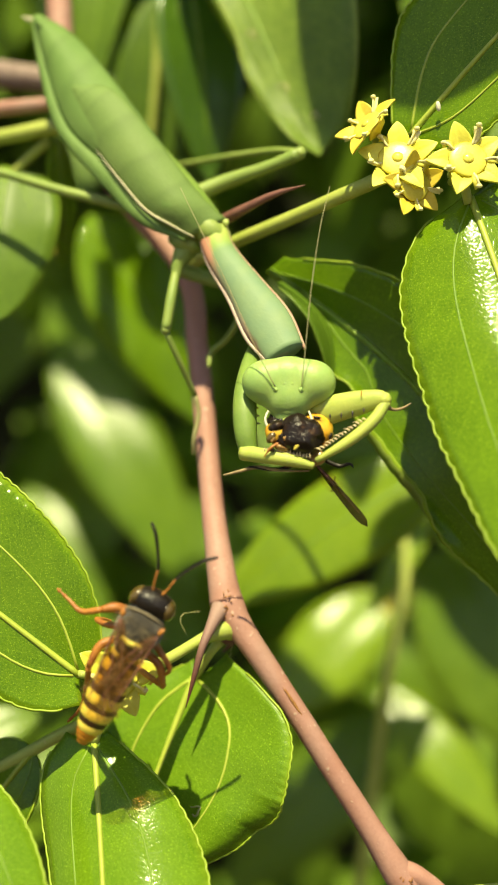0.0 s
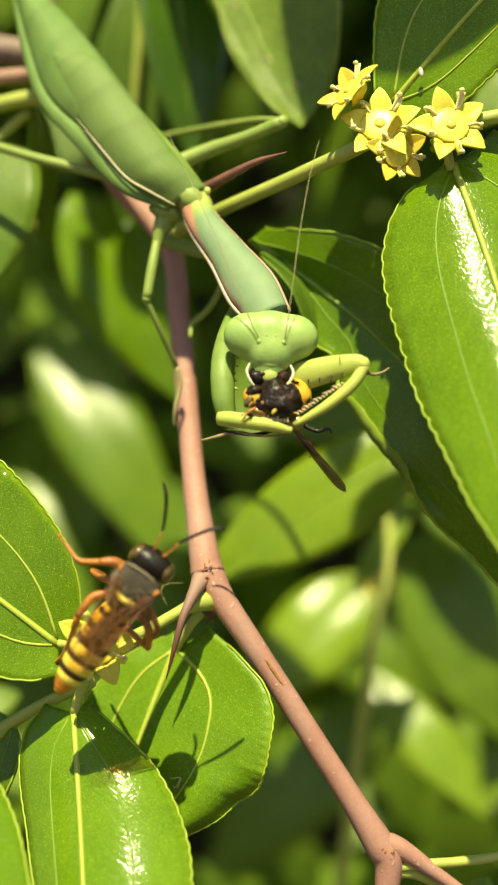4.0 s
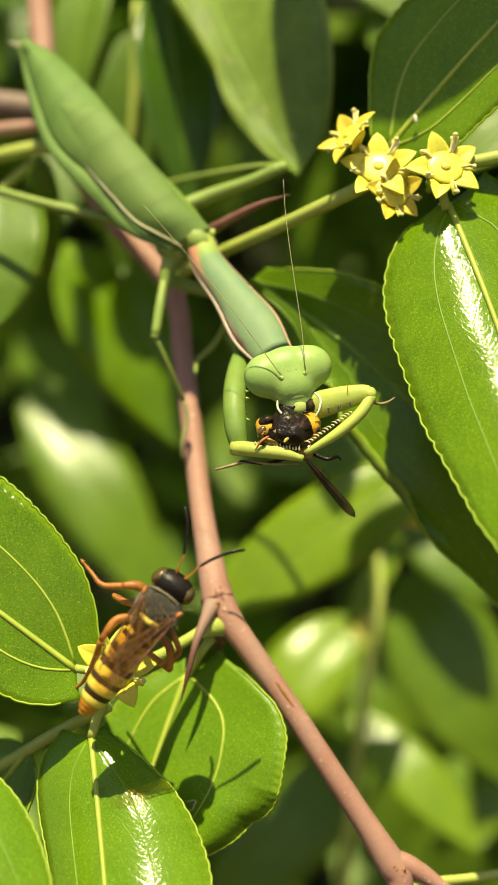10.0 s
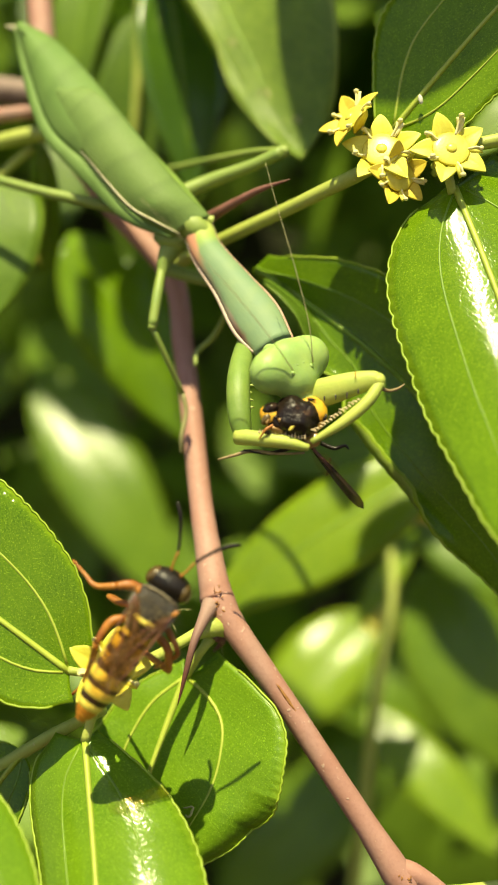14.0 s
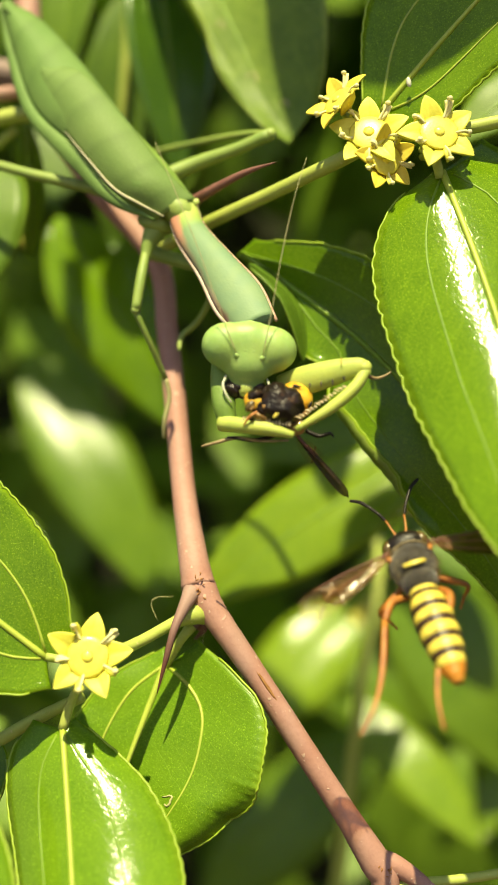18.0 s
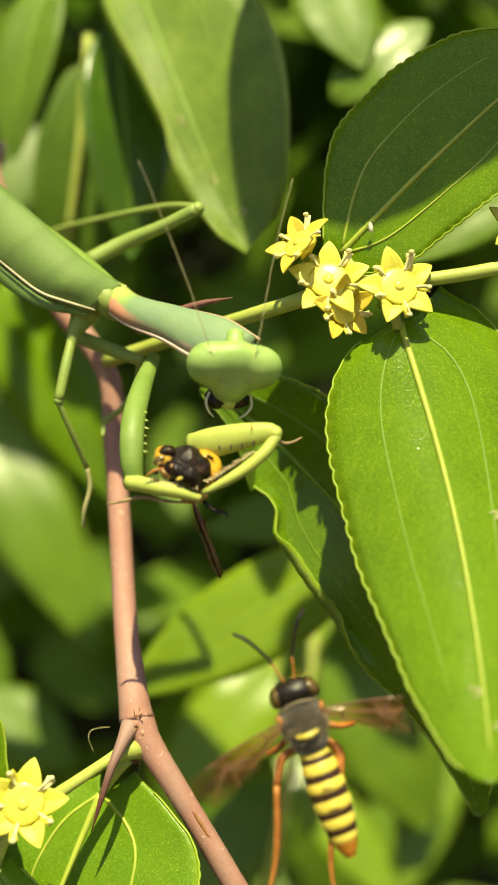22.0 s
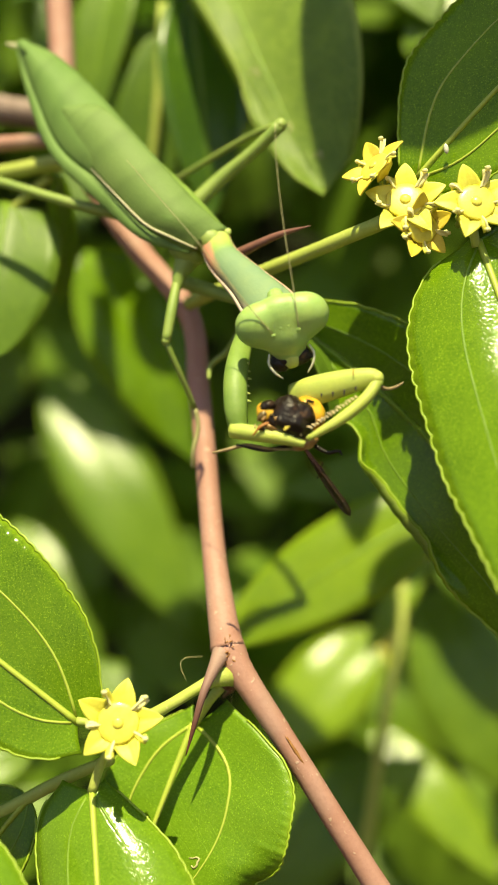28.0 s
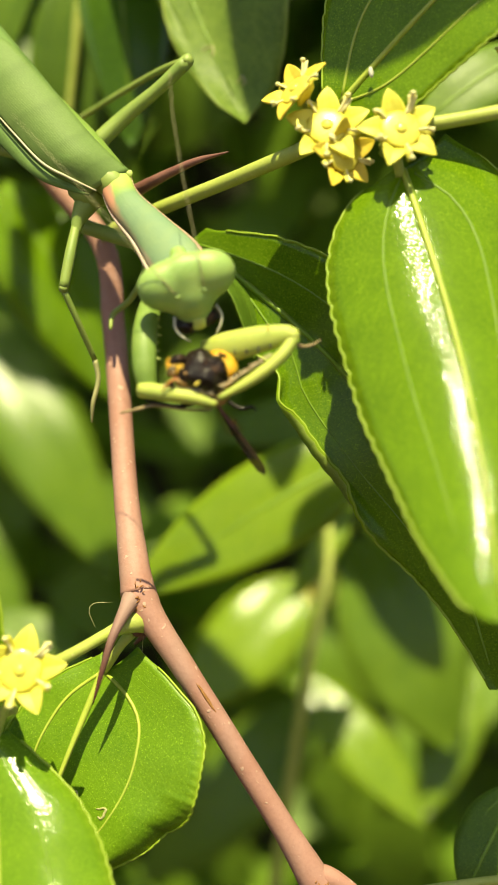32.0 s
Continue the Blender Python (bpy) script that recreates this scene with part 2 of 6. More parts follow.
THORN_NEAR = thorn_material()
RUST = plain_material("rusty_scar", (0.22, 0.085, 0.025), (0.40, 0.19, 0.06), 0.8, 2.0, 1.0, 7.0)
TWIG = plain_material("green_twig", (0.34, 0.42, 0.07), (0.45, 0.50, 0.11), 0.5, 0.5, 0.35, 5.0, extra=(0.66, (0.55, 0.52, 0.22)))
SEPAL = plain_material("yellow_sepal", (0.68, 0.62, 0.050), (0.79, 0.73, 0.110), 0.5, 0.9, 0.35, 6.0, grain=0.35)
SEPAL_OLD = plain_material("ochre_sepal", (0.66, 0.48, 0.035), (0.77, 0.60, 0.08), 0.55, 0.9, 0.3, 6.0, grain=0.3)
DISC = plain_material("nectar_disc", (0.70, 0.61, 0.06), (0.79, 0.70, 0.11), 0.4, 1.5, 0.25, 6.0, coat=0.3, grain=0.2)
CREAM = plain_material("cream_anther", (0.78, 0.70, 0.26), (0.86, 0.79, 0.40), 0.5, 2.0, 0.2, grain=0.2)


def cover_material(name, low, high):
    """Leathery forewing: faint lengthwise veins, fine net and soft blotches."""
    n = Nodes(name)
    s, t, _ = n.split(n.uv)
    run = n.math("ADD", n.math("MULTIPLY", t, 26.0), n.math("MULTIPLY", n.noise(0.22, 2), 3.0))
    vein = n.ramp(n.math("ABSOLUTE", n.math("SUBTRACT", n.math("FRACT", run), 0.5)), [(0.0, 1.0), (0.10, 0.3), (0.2, 0.0)])
    net = n.ramp(n.cells(2.2), [(0.0, 1.0), (0.08, 0.3), (0.2, 0.0)])
    col = n.mix(n.ramp(n.noise(0.16, 3), [(0.32, 0.0), (0.68, 1.0)]), low, high)
    col = n.mix(n.math("MULTIPLY", vein, 0.13), col, tuple(v * 1.35 for v in high))
    col = n.mix(n.math("MULTIPLY", net, 0.14), col, tuple(v * 0.7 for v in low))
    col = n.mix(n.math("MULTIPLY", n.ramp(n.noise(7.0, 3), [(0.5, 0.0), (0.7, 1.0)]), 0.18), col, tuple(v * 1.5 for v in high))
    bands = n.math("FRACT", n.math("ADD", n.math("MULTIPLY", s, 7.0), n.math("MULTIPLY", n.noise(0.3, 2), 0.35)))
    col = n.mix(n.ramp(bands, [(0.0, 0.0), (0.55, 0.05), (0.80, 0.30), (0.97, 0.0)]), col, tuple(v * 0.62 for v in low))
    h = n.math("ADD", n.math("MULTIPLY", vein, 0.15), n.noise(4.0, 4))
    n.bump(h, 0.35, 0.00006)
    return n.done(col, 0.62, 0.25)


M_WING = cover_material("mantis_wing_green", (0.130, 0.230, 0.055), (0.165, 0.265, 0.070))
M_WING2 = cover_material("mantis_wing_olive", (0.140, 0.228, 0.058), (0.172, 0.258, 0.072))
M_EDGE = plain_material("wing_edge_cream", (0.50, 0.46, 0.28), (0.60, 0.55, 0.36), 0.5, 1.0, 0.2)
M_BODY = plain_material("mantis_green", (0.165, 0.275, 0.045), (0.215, 0.330, 0.060), 0.5, 0.45, 0.3, 6.0, 0.45, sss=0.12, grain=0.3)
M_LEG = plain_material("mantis_leg_green", (0.200, 0.300, 0.060), (0.285, 0.365, 0.080), 0.5, 0.4, 0.3, 6.0, 0.45, sss=0.12, grain=0.3)
M_ARM = plain_material("mantis_arm_yellow_green", (0.37, 0.46, 0.100), (0.50, 0.55, 0.115), 0.52, 0.4, 0.35, 6.0, 0.35, sss=0.25, grain=0.3)
# Femur green darkened, so the shade under the forebody is in its colour.
M_ARM2 = plain_material("mantis_femur_shaded_green", (0.150, 0.250, 0.045), (0.215, 0.315, 0.065), 0.5, 0.4, 0.3, 6.0, 0.4, sss=0.2, grain=0.3)
M_HEAD = plain_material("mantis_head_green", (0.265, 0.425, 0.125), (0.370, 0.510, 0.145), 0.40, 0.45, 0.35, 6.0, 0.35, sss=0.3, grain=0.25)
M_EYE = plain_material("mantis_eye_green", (0.270, 0.420, 0.100), (0.380, 0.500, 0.110), 0.42, 0.30, 0.12, 12.0, 0.4, 0.10, sss=0.3, grain=0.2)
M_FACE = plain_material("mantis_face_pale", (0.40, 0.50, 0.10), (0.48, 0.56, 0.15), 0.42, 1.0, 0.25, 6.0, 0.5, sss=0.1)
PINK_PALE = plain_material("pronotum_rim_pale", (0.62, 0.44, 0.36), (0.72, 0.56, 0.46), 0.5, 0.7, 0.3, 8.0)
PINK = plain_material("pronotum_pink", (0.44, 0.22, 0.16), (0.54, 0.34, 0.25), 0.5, 0.7, 0.4, 8.0)
PALP = plain_material("white_palp", (0.66, 0.64, 0.46), (0.76, 0.73, 0.56), 0.5, 2.0, 0.2, grain=0.2)
TARSUS = plain_material("tarsus_brown", (0.17, 0.11, 0.05), (0.36, 0.27, 0.13), 0.5, 1.6, 0.3, 6.0)
HAIR = plain_material("wasp_hair_tan", (0.17, 0.13, 0.07), (0.30, 0.24, 0.14), 0.6, 3.0, 0.2)
SPINE = plain_material("spine_salmon", (0.72, 0.52, 0.28), (0.80, 0.62, 0.38), 0.4, 2.0, 0.2)
SPINE_BLACK = plain_material("spine_black", (0.03, 0.025, 0.02), (0.06, 0.05, 0.04), 0.35, 2.0, 0.2)
THREAD = plain_material("antenna_tan", (0.36, 0.33, 0.15), (0.46, 0.42, 0.22), 0.55, 3.0, 0.2)
BLACK = plain_material("wasp_black", (0.006, 0.005, 0.004), (0.018, 0.012, 0.008), 0.38, 1.2, 0.9, 4.0, 0.35, coat=0.05)
PREY_BLACK = plain_material("chewed_black", (0.006, 0.004, 0.003), (0.022, 0.012, 0.007), 0.32, 1.0, 1.0, 1.8, 0.35, extra=(0.62, (0.10, 0.05, 0.02)), depth=0.16)
FUZZ = plain_material("wasp_thorax_fuzz", (0.014, 0.011, 0.008), (0.050, 0.039, 0.027), 0.70, 1.6, 1.0, 14.0, 0.3, sheen=0.5, extra=(0.62, (0.15, 0.12, 0.08)))
YELLOW = plain_material("wasp_yellow", (0.72, 0.54, 0.06), (0.82, 0.66, 0.12), 0.38, 0.8, 0.3, 6.0, 0.5, coat=0.15, grain=0.25)
BROWN = plain_material("wasp_dark_brown", (0.030, 0.014, 0.008), (0.070, 0.032, 0.014), 0.4, 1.0, 0.4, 6.0, 0.4)
AMBER = plain_material("wasp_amber", (0.46, 0.15, 0.012), (0.60, 0.24, 0.025), 0.38, 0.8, 0.3, 6.0, 0.5, grain=0.3)
PREY_GOLD = plain_material("wasp_gold", (0.66, 0.26, 0.015), (0.78, 0.48, 0.04), 0.4, 0.9, 0.4, 5.0, 0.5, coat=0.15, extra=(0.66, (0.05, 0.02, 0.01)), grain=0.3)
AMBER_EYE = plain_material("wasp_eye", (0.050, 0.034, 0.009), (0.13, 0.082, 0.020), 0.24, 0.8, 0.15, 9.0, 0.6, 0.3)
LEGS_ORANGE = plain_material("wasp_leg_orange", (0.26, 0.075, 0.018), (0.52, 0.21, 0.035), 0.45, 0.9, 0.3, 7.0, 0.5, grain=0.3)
CHEWED = plain_material("torn_flesh", (0.26, 0.12, 0.035), (0.46, 0.27, 0.08), 0.35, 1.2, 0.8, 5.0, 0.6, coat=0.4)
SOIL = plain_material("leaf_litter_soil", (0.035, 0.022, 0.014), (0.085, 0.055, 0.034), 0.9, 0.05, 1.0, 0.6)
THICKET_SHADE = plain_material("thicket_shade", (0.012, 0.016, 0.006), (0.030, 0.036, 0.012), 0.9, 0.06, 0.6, 0.5)
SPECK = plain_material("pale_speck", (0.62, 0.58, 0.44), (0.74, 0.70, 0.56), 0.5, 2.0, 0.2)
SCAR = plain_material("leaf_scar", (0.36, 0.37, 0.14), (0.46, 0.42, 0.20), 0.6, 2.0, 0.4)


def wing_material(name, tint, clear, through, lines=(0.16, 0.08, 0.03), smoky=False):
    n = Nodes(name)
    vein = n.ramp(n.cells(0.40), [(0.0, 1.0), (0.02, 0.8), (0.045, 0.0)])
    col = n.mix(vein, tint, lines)
    n.bump(n.noise(1.5, 2), 0.35, 0.0001)
    n.done(col, 0.22, 0.6)
    tr = n.add("ShaderNodeBsdfTransparent")
    if smoky:  # a brown cloud over the outer half of the wing
        s, _, _ = n.split(n.uv)
        cloud = n.ramp(n.math("ADD", s, n.math("MULTIPLY", n.noise(0.5, 2), 0.35)), [(0.45, 0.0), (0.70, 0.9), (1.15, 0.9)])
        n.link(n.mix(cloud, through, (0.74, 0.60, 0.44)), tr.inputs[0])
    else:
        tr.inputs[0].default_value = (*through, 1)
    m = n.add("ShaderNodeMixShader")
    n.link(n.math("MULTIPLY", n.math("SUBTRACT", 1.0, n.math("MULTIPLY", vein, 0.4)), clear), m.inputs[0])
    n.link(n.bsdf.outputs[0], m.inputs[1])
    n.link(tr.outputs[0], m.inputs[2])
    n.link(m.outputs[0], n.out.inputs[0])
    return n.mat


WING = wing_material("amber_wing_membrane", (0.50, 0.30, 0.12), 0.97, (0.985, 0.945, 0.87), (0.12, 0.055, 0.02))
WING_HIND = wing_material("smoky_hind_wing_membrane", (0.40, 0.22, 0.09), 0.965, (0.975, 0.90, 0.76), (0.12, 0.055, 0.02), smoky=True)
WING_DARK = wing_material("smoky_wing_membrane", (0.060, 0.045, 0.022), 0.55, (0.58, 0.50, 0.38), (0.05, 0.03, 0.014))


def pronotum_material():
    n = Nodes("pronotum_green")
    s, t, _ = n.split(n.uv)
    col = n.mix(n.ramp(n.noise(0.5, 3), [(0.3, 0.0), (0.7, 1.0)]), (0.180, 0.285, 0.160), (0.220, 0.315, 0.155))
    joint = n.ramp(n.math("ADD", s, n.math("MULTIPLY", n.noise(0.7, 2), 0.06)), [(0.0, (0.30, 0.40, 0.10)), (0.06, (0.40, 0.48, 0.12)), (0.12, (0.42, 0.50, 0.11)), (0.22, (0.30, 0.42, 0.09)), (0.30, (0.175, 0.290, 0.125))])
    col = n.mix(n.ramp(s, [(0.0, 1.0), (0.22, 0.9), (0.34, 0.0)]), col, joint)
    # a pink flank on one side: orange near the joint, brown near the head
    wider = n.ramp(s, [(0.10, 0.10), (0.30, 0.07), (0.50, 0.0)])
    flank = n.ramp(n.math("ADD", n.math("ADD", t, wider), n.math("MULTIPLY", n.noise(0.6, 2), 0.10)), [(0.43, 0.0), (0.47, 1.0), (0.60, 1.0), (0.66, 0.0)])
    along = n.ramp(n.math("ADD", s, n.math("MULTIPLY", n.noise(0.8, 2), 0.10)), [(0.07, 0.0), (0.12, 1.0), (0.28, 1.0), (0.42, 0.35), (0.62, 0.45), (0.78, 1.0), (0.95, 0.9), (1.0, 0.2)])
    tint = n.ramp(s, [(0.0, (0.60, 0.27, 0.16)), (0.30, (0.58, 0.28, 0.18)), (0.45, (0.40, 0.22, 0.16)), (0.66, (0.46, 0.34, 0.26)), (0.82, (0.22, 0.10, 0.075)), (1.0, (0.50, 0.33, 0.27))])
    col = n.mix(n.math("MULTIPLY", flank, along), col, tint)
    n.bump(n.math("ADD", n.noise(5.0, 4), n.math("MULTIPLY", n.noise(1.2, 3), 1.5)), 0.30, 0.00006)
    return n.done(col, 0.58, 0.30)


M_PRO = pronotum_material()


# ---- geometry: (points, faces, uv per point) ----
def joined(*geos):
    pts, faces, uvs = [], [], []
    for p, f, u in geos:
        k = len(pts)
        pts += p
        uvs += u
        faces += [tuple(i + k for i in face) for face in f]
    return pts, faces, uvs


def spline(points, per):
    """A smooth curve through control points."""
    p = [Vector(q) for q in points]
    if len(p) == 2:
        return [p[0].lerp(p[1], i / per) for i in range(per + 1)]
    ext = [p[0] * 2 - p[1]] + p + [p[-1] * 2 - p[-2]]
    out = []
    for i in range(1, len(ext) - 2):
        a, b, c, d = ext[i - 1 : i + 3]
        for k in range(per):
            t = k / per
            out.append(0.5 * ((2 * b) + (c - a) * t + (2 * a - 5 * b + 4 * c - d) * t * t + (3 * b - a - 3 * c + d) * t**3))
    out.append(p[-1])
    return out


def tube(points, radii, sides=10, per=4, facing=(0, -1, 0), rough=0.0, seed=0, caps=True):
    """A swept body. radii: one number or (across, deep) for each control point; deep lies along facing."""
    rad = [Vector((r, r, 0)) if isinstance(r, (int, float)) else Vector((r[0], r[1], 0)) for r in radii]
    line, wide = spline(points, per), spline(rad, per)
    rng = random.Random(seed)
    pts, faces, uvs = [], [], []
    n = len(line)
    f0 = Vector(facing)
    for i, c in enumerate(line):
        ax = (line[min(i + 1, n - 1)] - line[max(i - 1, 0)]).normalized()
        up = f0 - ax * f0.dot(ax)
        if up.length < 0.05:
            up = ax.orthogonal()
        up.normalize()
        side = up.cross(ax)
        for k in range(sides):
            a = 2 * math.pi * k / sides
            j = 1 + rough * (rng.random() - 0.5)
            pts.append(c + (side * math.cos(a) * max(wide[i].x, 0.004) + up * math.sin(a) * max(wide[i].y, 0.004)) * j)
            uvs.append((i / (n - 1), k / sides))
    for i in range(n - 1):
        for k in range(sides):
            a, b = i * sides + k, i * sides + (k + 1) % sides
            faces.append((a, b, b + sides, a + sides))
    if caps:
        for i, turn in ((0, -1), (n - 1, 1)):
            ring = [i * sides + k for k in range(sides)][::turn]
            pts.append(line[i])
            uvs.append((float(i > 0), 0.5))
            m = len(pts) - 1
            faces += [(ring[k], ring[(k + 1) % sides], m) for k in range(sides)]
    return pts, faces, uvs


def blob(centre, radii, turn=(0, 0, 0), rows=10, sides=16, dent=0.0, seed=0):
    """A rounded body with its own half-lengths, a little uneven."""
    e, c = Euler([radians(a) for a in turn]).to_matrix(), Vector(centre)
    off = Vector((seed * 3.1, seed * 1.7, 0))
    pts, faces, uvs = [], [], []
    for i in range(rows + 1):
        th = math.pi * i / rows
        for k in range(sides):
            ph = 2 * math.pi * k / sides
            d = Vector((math.sin(th) * math.cos(ph), math.sin(th) * math.sin(ph), math.cos(th)))
            j = 1 + dent * (noise.noise(d * 1.8 + off) + 0.45 * noise.noise(d * 4.6 + off))
            pts.append(c + e @ Vector((d.x * radii[0], d.y * radii[1], d.z * radii[2])) * j)
            uvs.append((i / rows, k / sides))
    for i in range(rows):
        for k in range(sides):
            a, b = i * sides + k, i * sides + (k + 1) % sides
            faces.append((a, a + sides, b + sides, b))
    return pts, faces, uvs


def sheet(point, ns, nt, thick, lift):
    """A thin two-faced plate over a grid: point(s, t) for s in 0..1 and t in -1..1."""
    top = [[Vector(point(i / ns, -1 + 2 * k / nt)) for k in range(nt + 1)] for i in range(ns + 1)]
    pts, uvs, faces = [], [], []
    for layer in (0, 1):
        for i in range(ns + 1):
            for k in range(nt + 1):
                du = top[min(i + 1, ns)][k] - top[max(i - 1, 0)][k]
                dv = top[i][min(k + 1, nt)] - top[i][max(k - 1, 0)]
                nor = du.cross(dv)
                nor = nor.normalized() if nor.length > 1e-9 else Vector(lift)
                if nor.dot(Vector(lift)) < -0.999:
                    nor = -nor
                pts.append(top[i][k] - nor * (thick * layer))
                uvs.append((i / ns, k / nt))
    w, m = nt + 1, (ns + 1) * (nt + 1)
    for i in range(ns):
        for k in range(nt):
            a = i * w + k
            faces.append((a, a + w, a + w + 1, a + 1))
            faces.append((m + a, m + a + 1, m + a + w + 1, m + a + w))
    for i in range(ns):
        for k, turn in ((0, 1), (nt, -1)):
            a, b = i * w + k, (i + 1) * w + k
            faces.append((a, m + a, m + b, b)[::turn])
    for k in range(nt):
        for i, turn in ((0, -1), (ns, 1)):
            a, b = i * w + k, i * w + k + 1
            faces.append((a, m + a, m + b, b)[::turn])
    return pts, faces, uvs, 2 * ns * nt


# ---- things and parts ----
ROOT = {}


def thing(name, at, label, category, group="", kind=""):
    ob = new(name)
    ob.empty_display_size = 0.002
    ob.location = mm(at)
    ROOT[ob] = Vector(at)
    return tagged(ob, label, category, group, kind)


def part(name, geo, material, parent, label="", pivot=None, under=None, split=0):
    """One mesh under a thing or a part; geo is given in millimetres of the world at rest."""
    pts, faces, uvs = geo[:3]
    c = Vector(pivot) if pivot is not None else sum(pts, Vector()) / len(pts)
    me = bpy.data.meshes.new(name)
    me.from_pydata([tuple((p - c) * MM) for p in pts], [], faces)
    lay = me.uv_layers.new(name="UVMap")
    loops = np.zeros(len(me.loops), dtype=np.int32)
    me.loops.foreach_get("vertex_index", loops)
    lay.data.foreach_set("uv", np.array(uvs, dtype=np.float32)[loops].ravel())
    me.materials.append(material)
    if under:
        me.materials.append(under)
        which = np.zeros(len(me.polygons), dtype=np.int32)
        which[1:split:2] = 1
        me.polygons.foreach_set("material_index", which)
    me.polygons.foreach_set("use_smooth", np.ones(len(me.polygons), dtype=bool))
    me.update()
    ob = new(name, me)
    ob.parent = parent
    ob.location = (c - ROOT[parent]) * MM if parent else c * MM
    ROOT[ob] = c
    if label:
        tagged(ob, label)
    return ob


# ---- leaves ----
STATIONS = (0.0, 0.04, 0.10, 0.18, 0.28, 0.40, 0.54, 0.68, 0.80, 0.89, 0.95, 0.985)


def half_width(widths, s):
    """The half width at a share s of the length, rounded off at the tip."""
    s = min(max(s, 0.0), 1.0)
    if s >= STATIONS[-1]:
        return widths[-1] * max(0.0, (1 - s) / (1 - STATIONS[-1])) ** 0.5
    k = max(i for i in range(len(STATIONS)) if STATIONS[i] <= s)
    f = (s - STATIONS[k]) / (STATIONS[k + 1] - STATIONS[k])
    a, b, c, d = widths[max(k - 1, 0)], widths[k], widths[k + 1], widths[min(k + 2, len(widths) - 1)]
    m0, m1 = (c - a) * 0.5, (d - b) * 0.5
    return max(0.0, b + m0 * f + (3 * (c - b) - 2 * m0 - m1) * f * f + (m0 + m1 - 2 * (c - b)) * f**3)


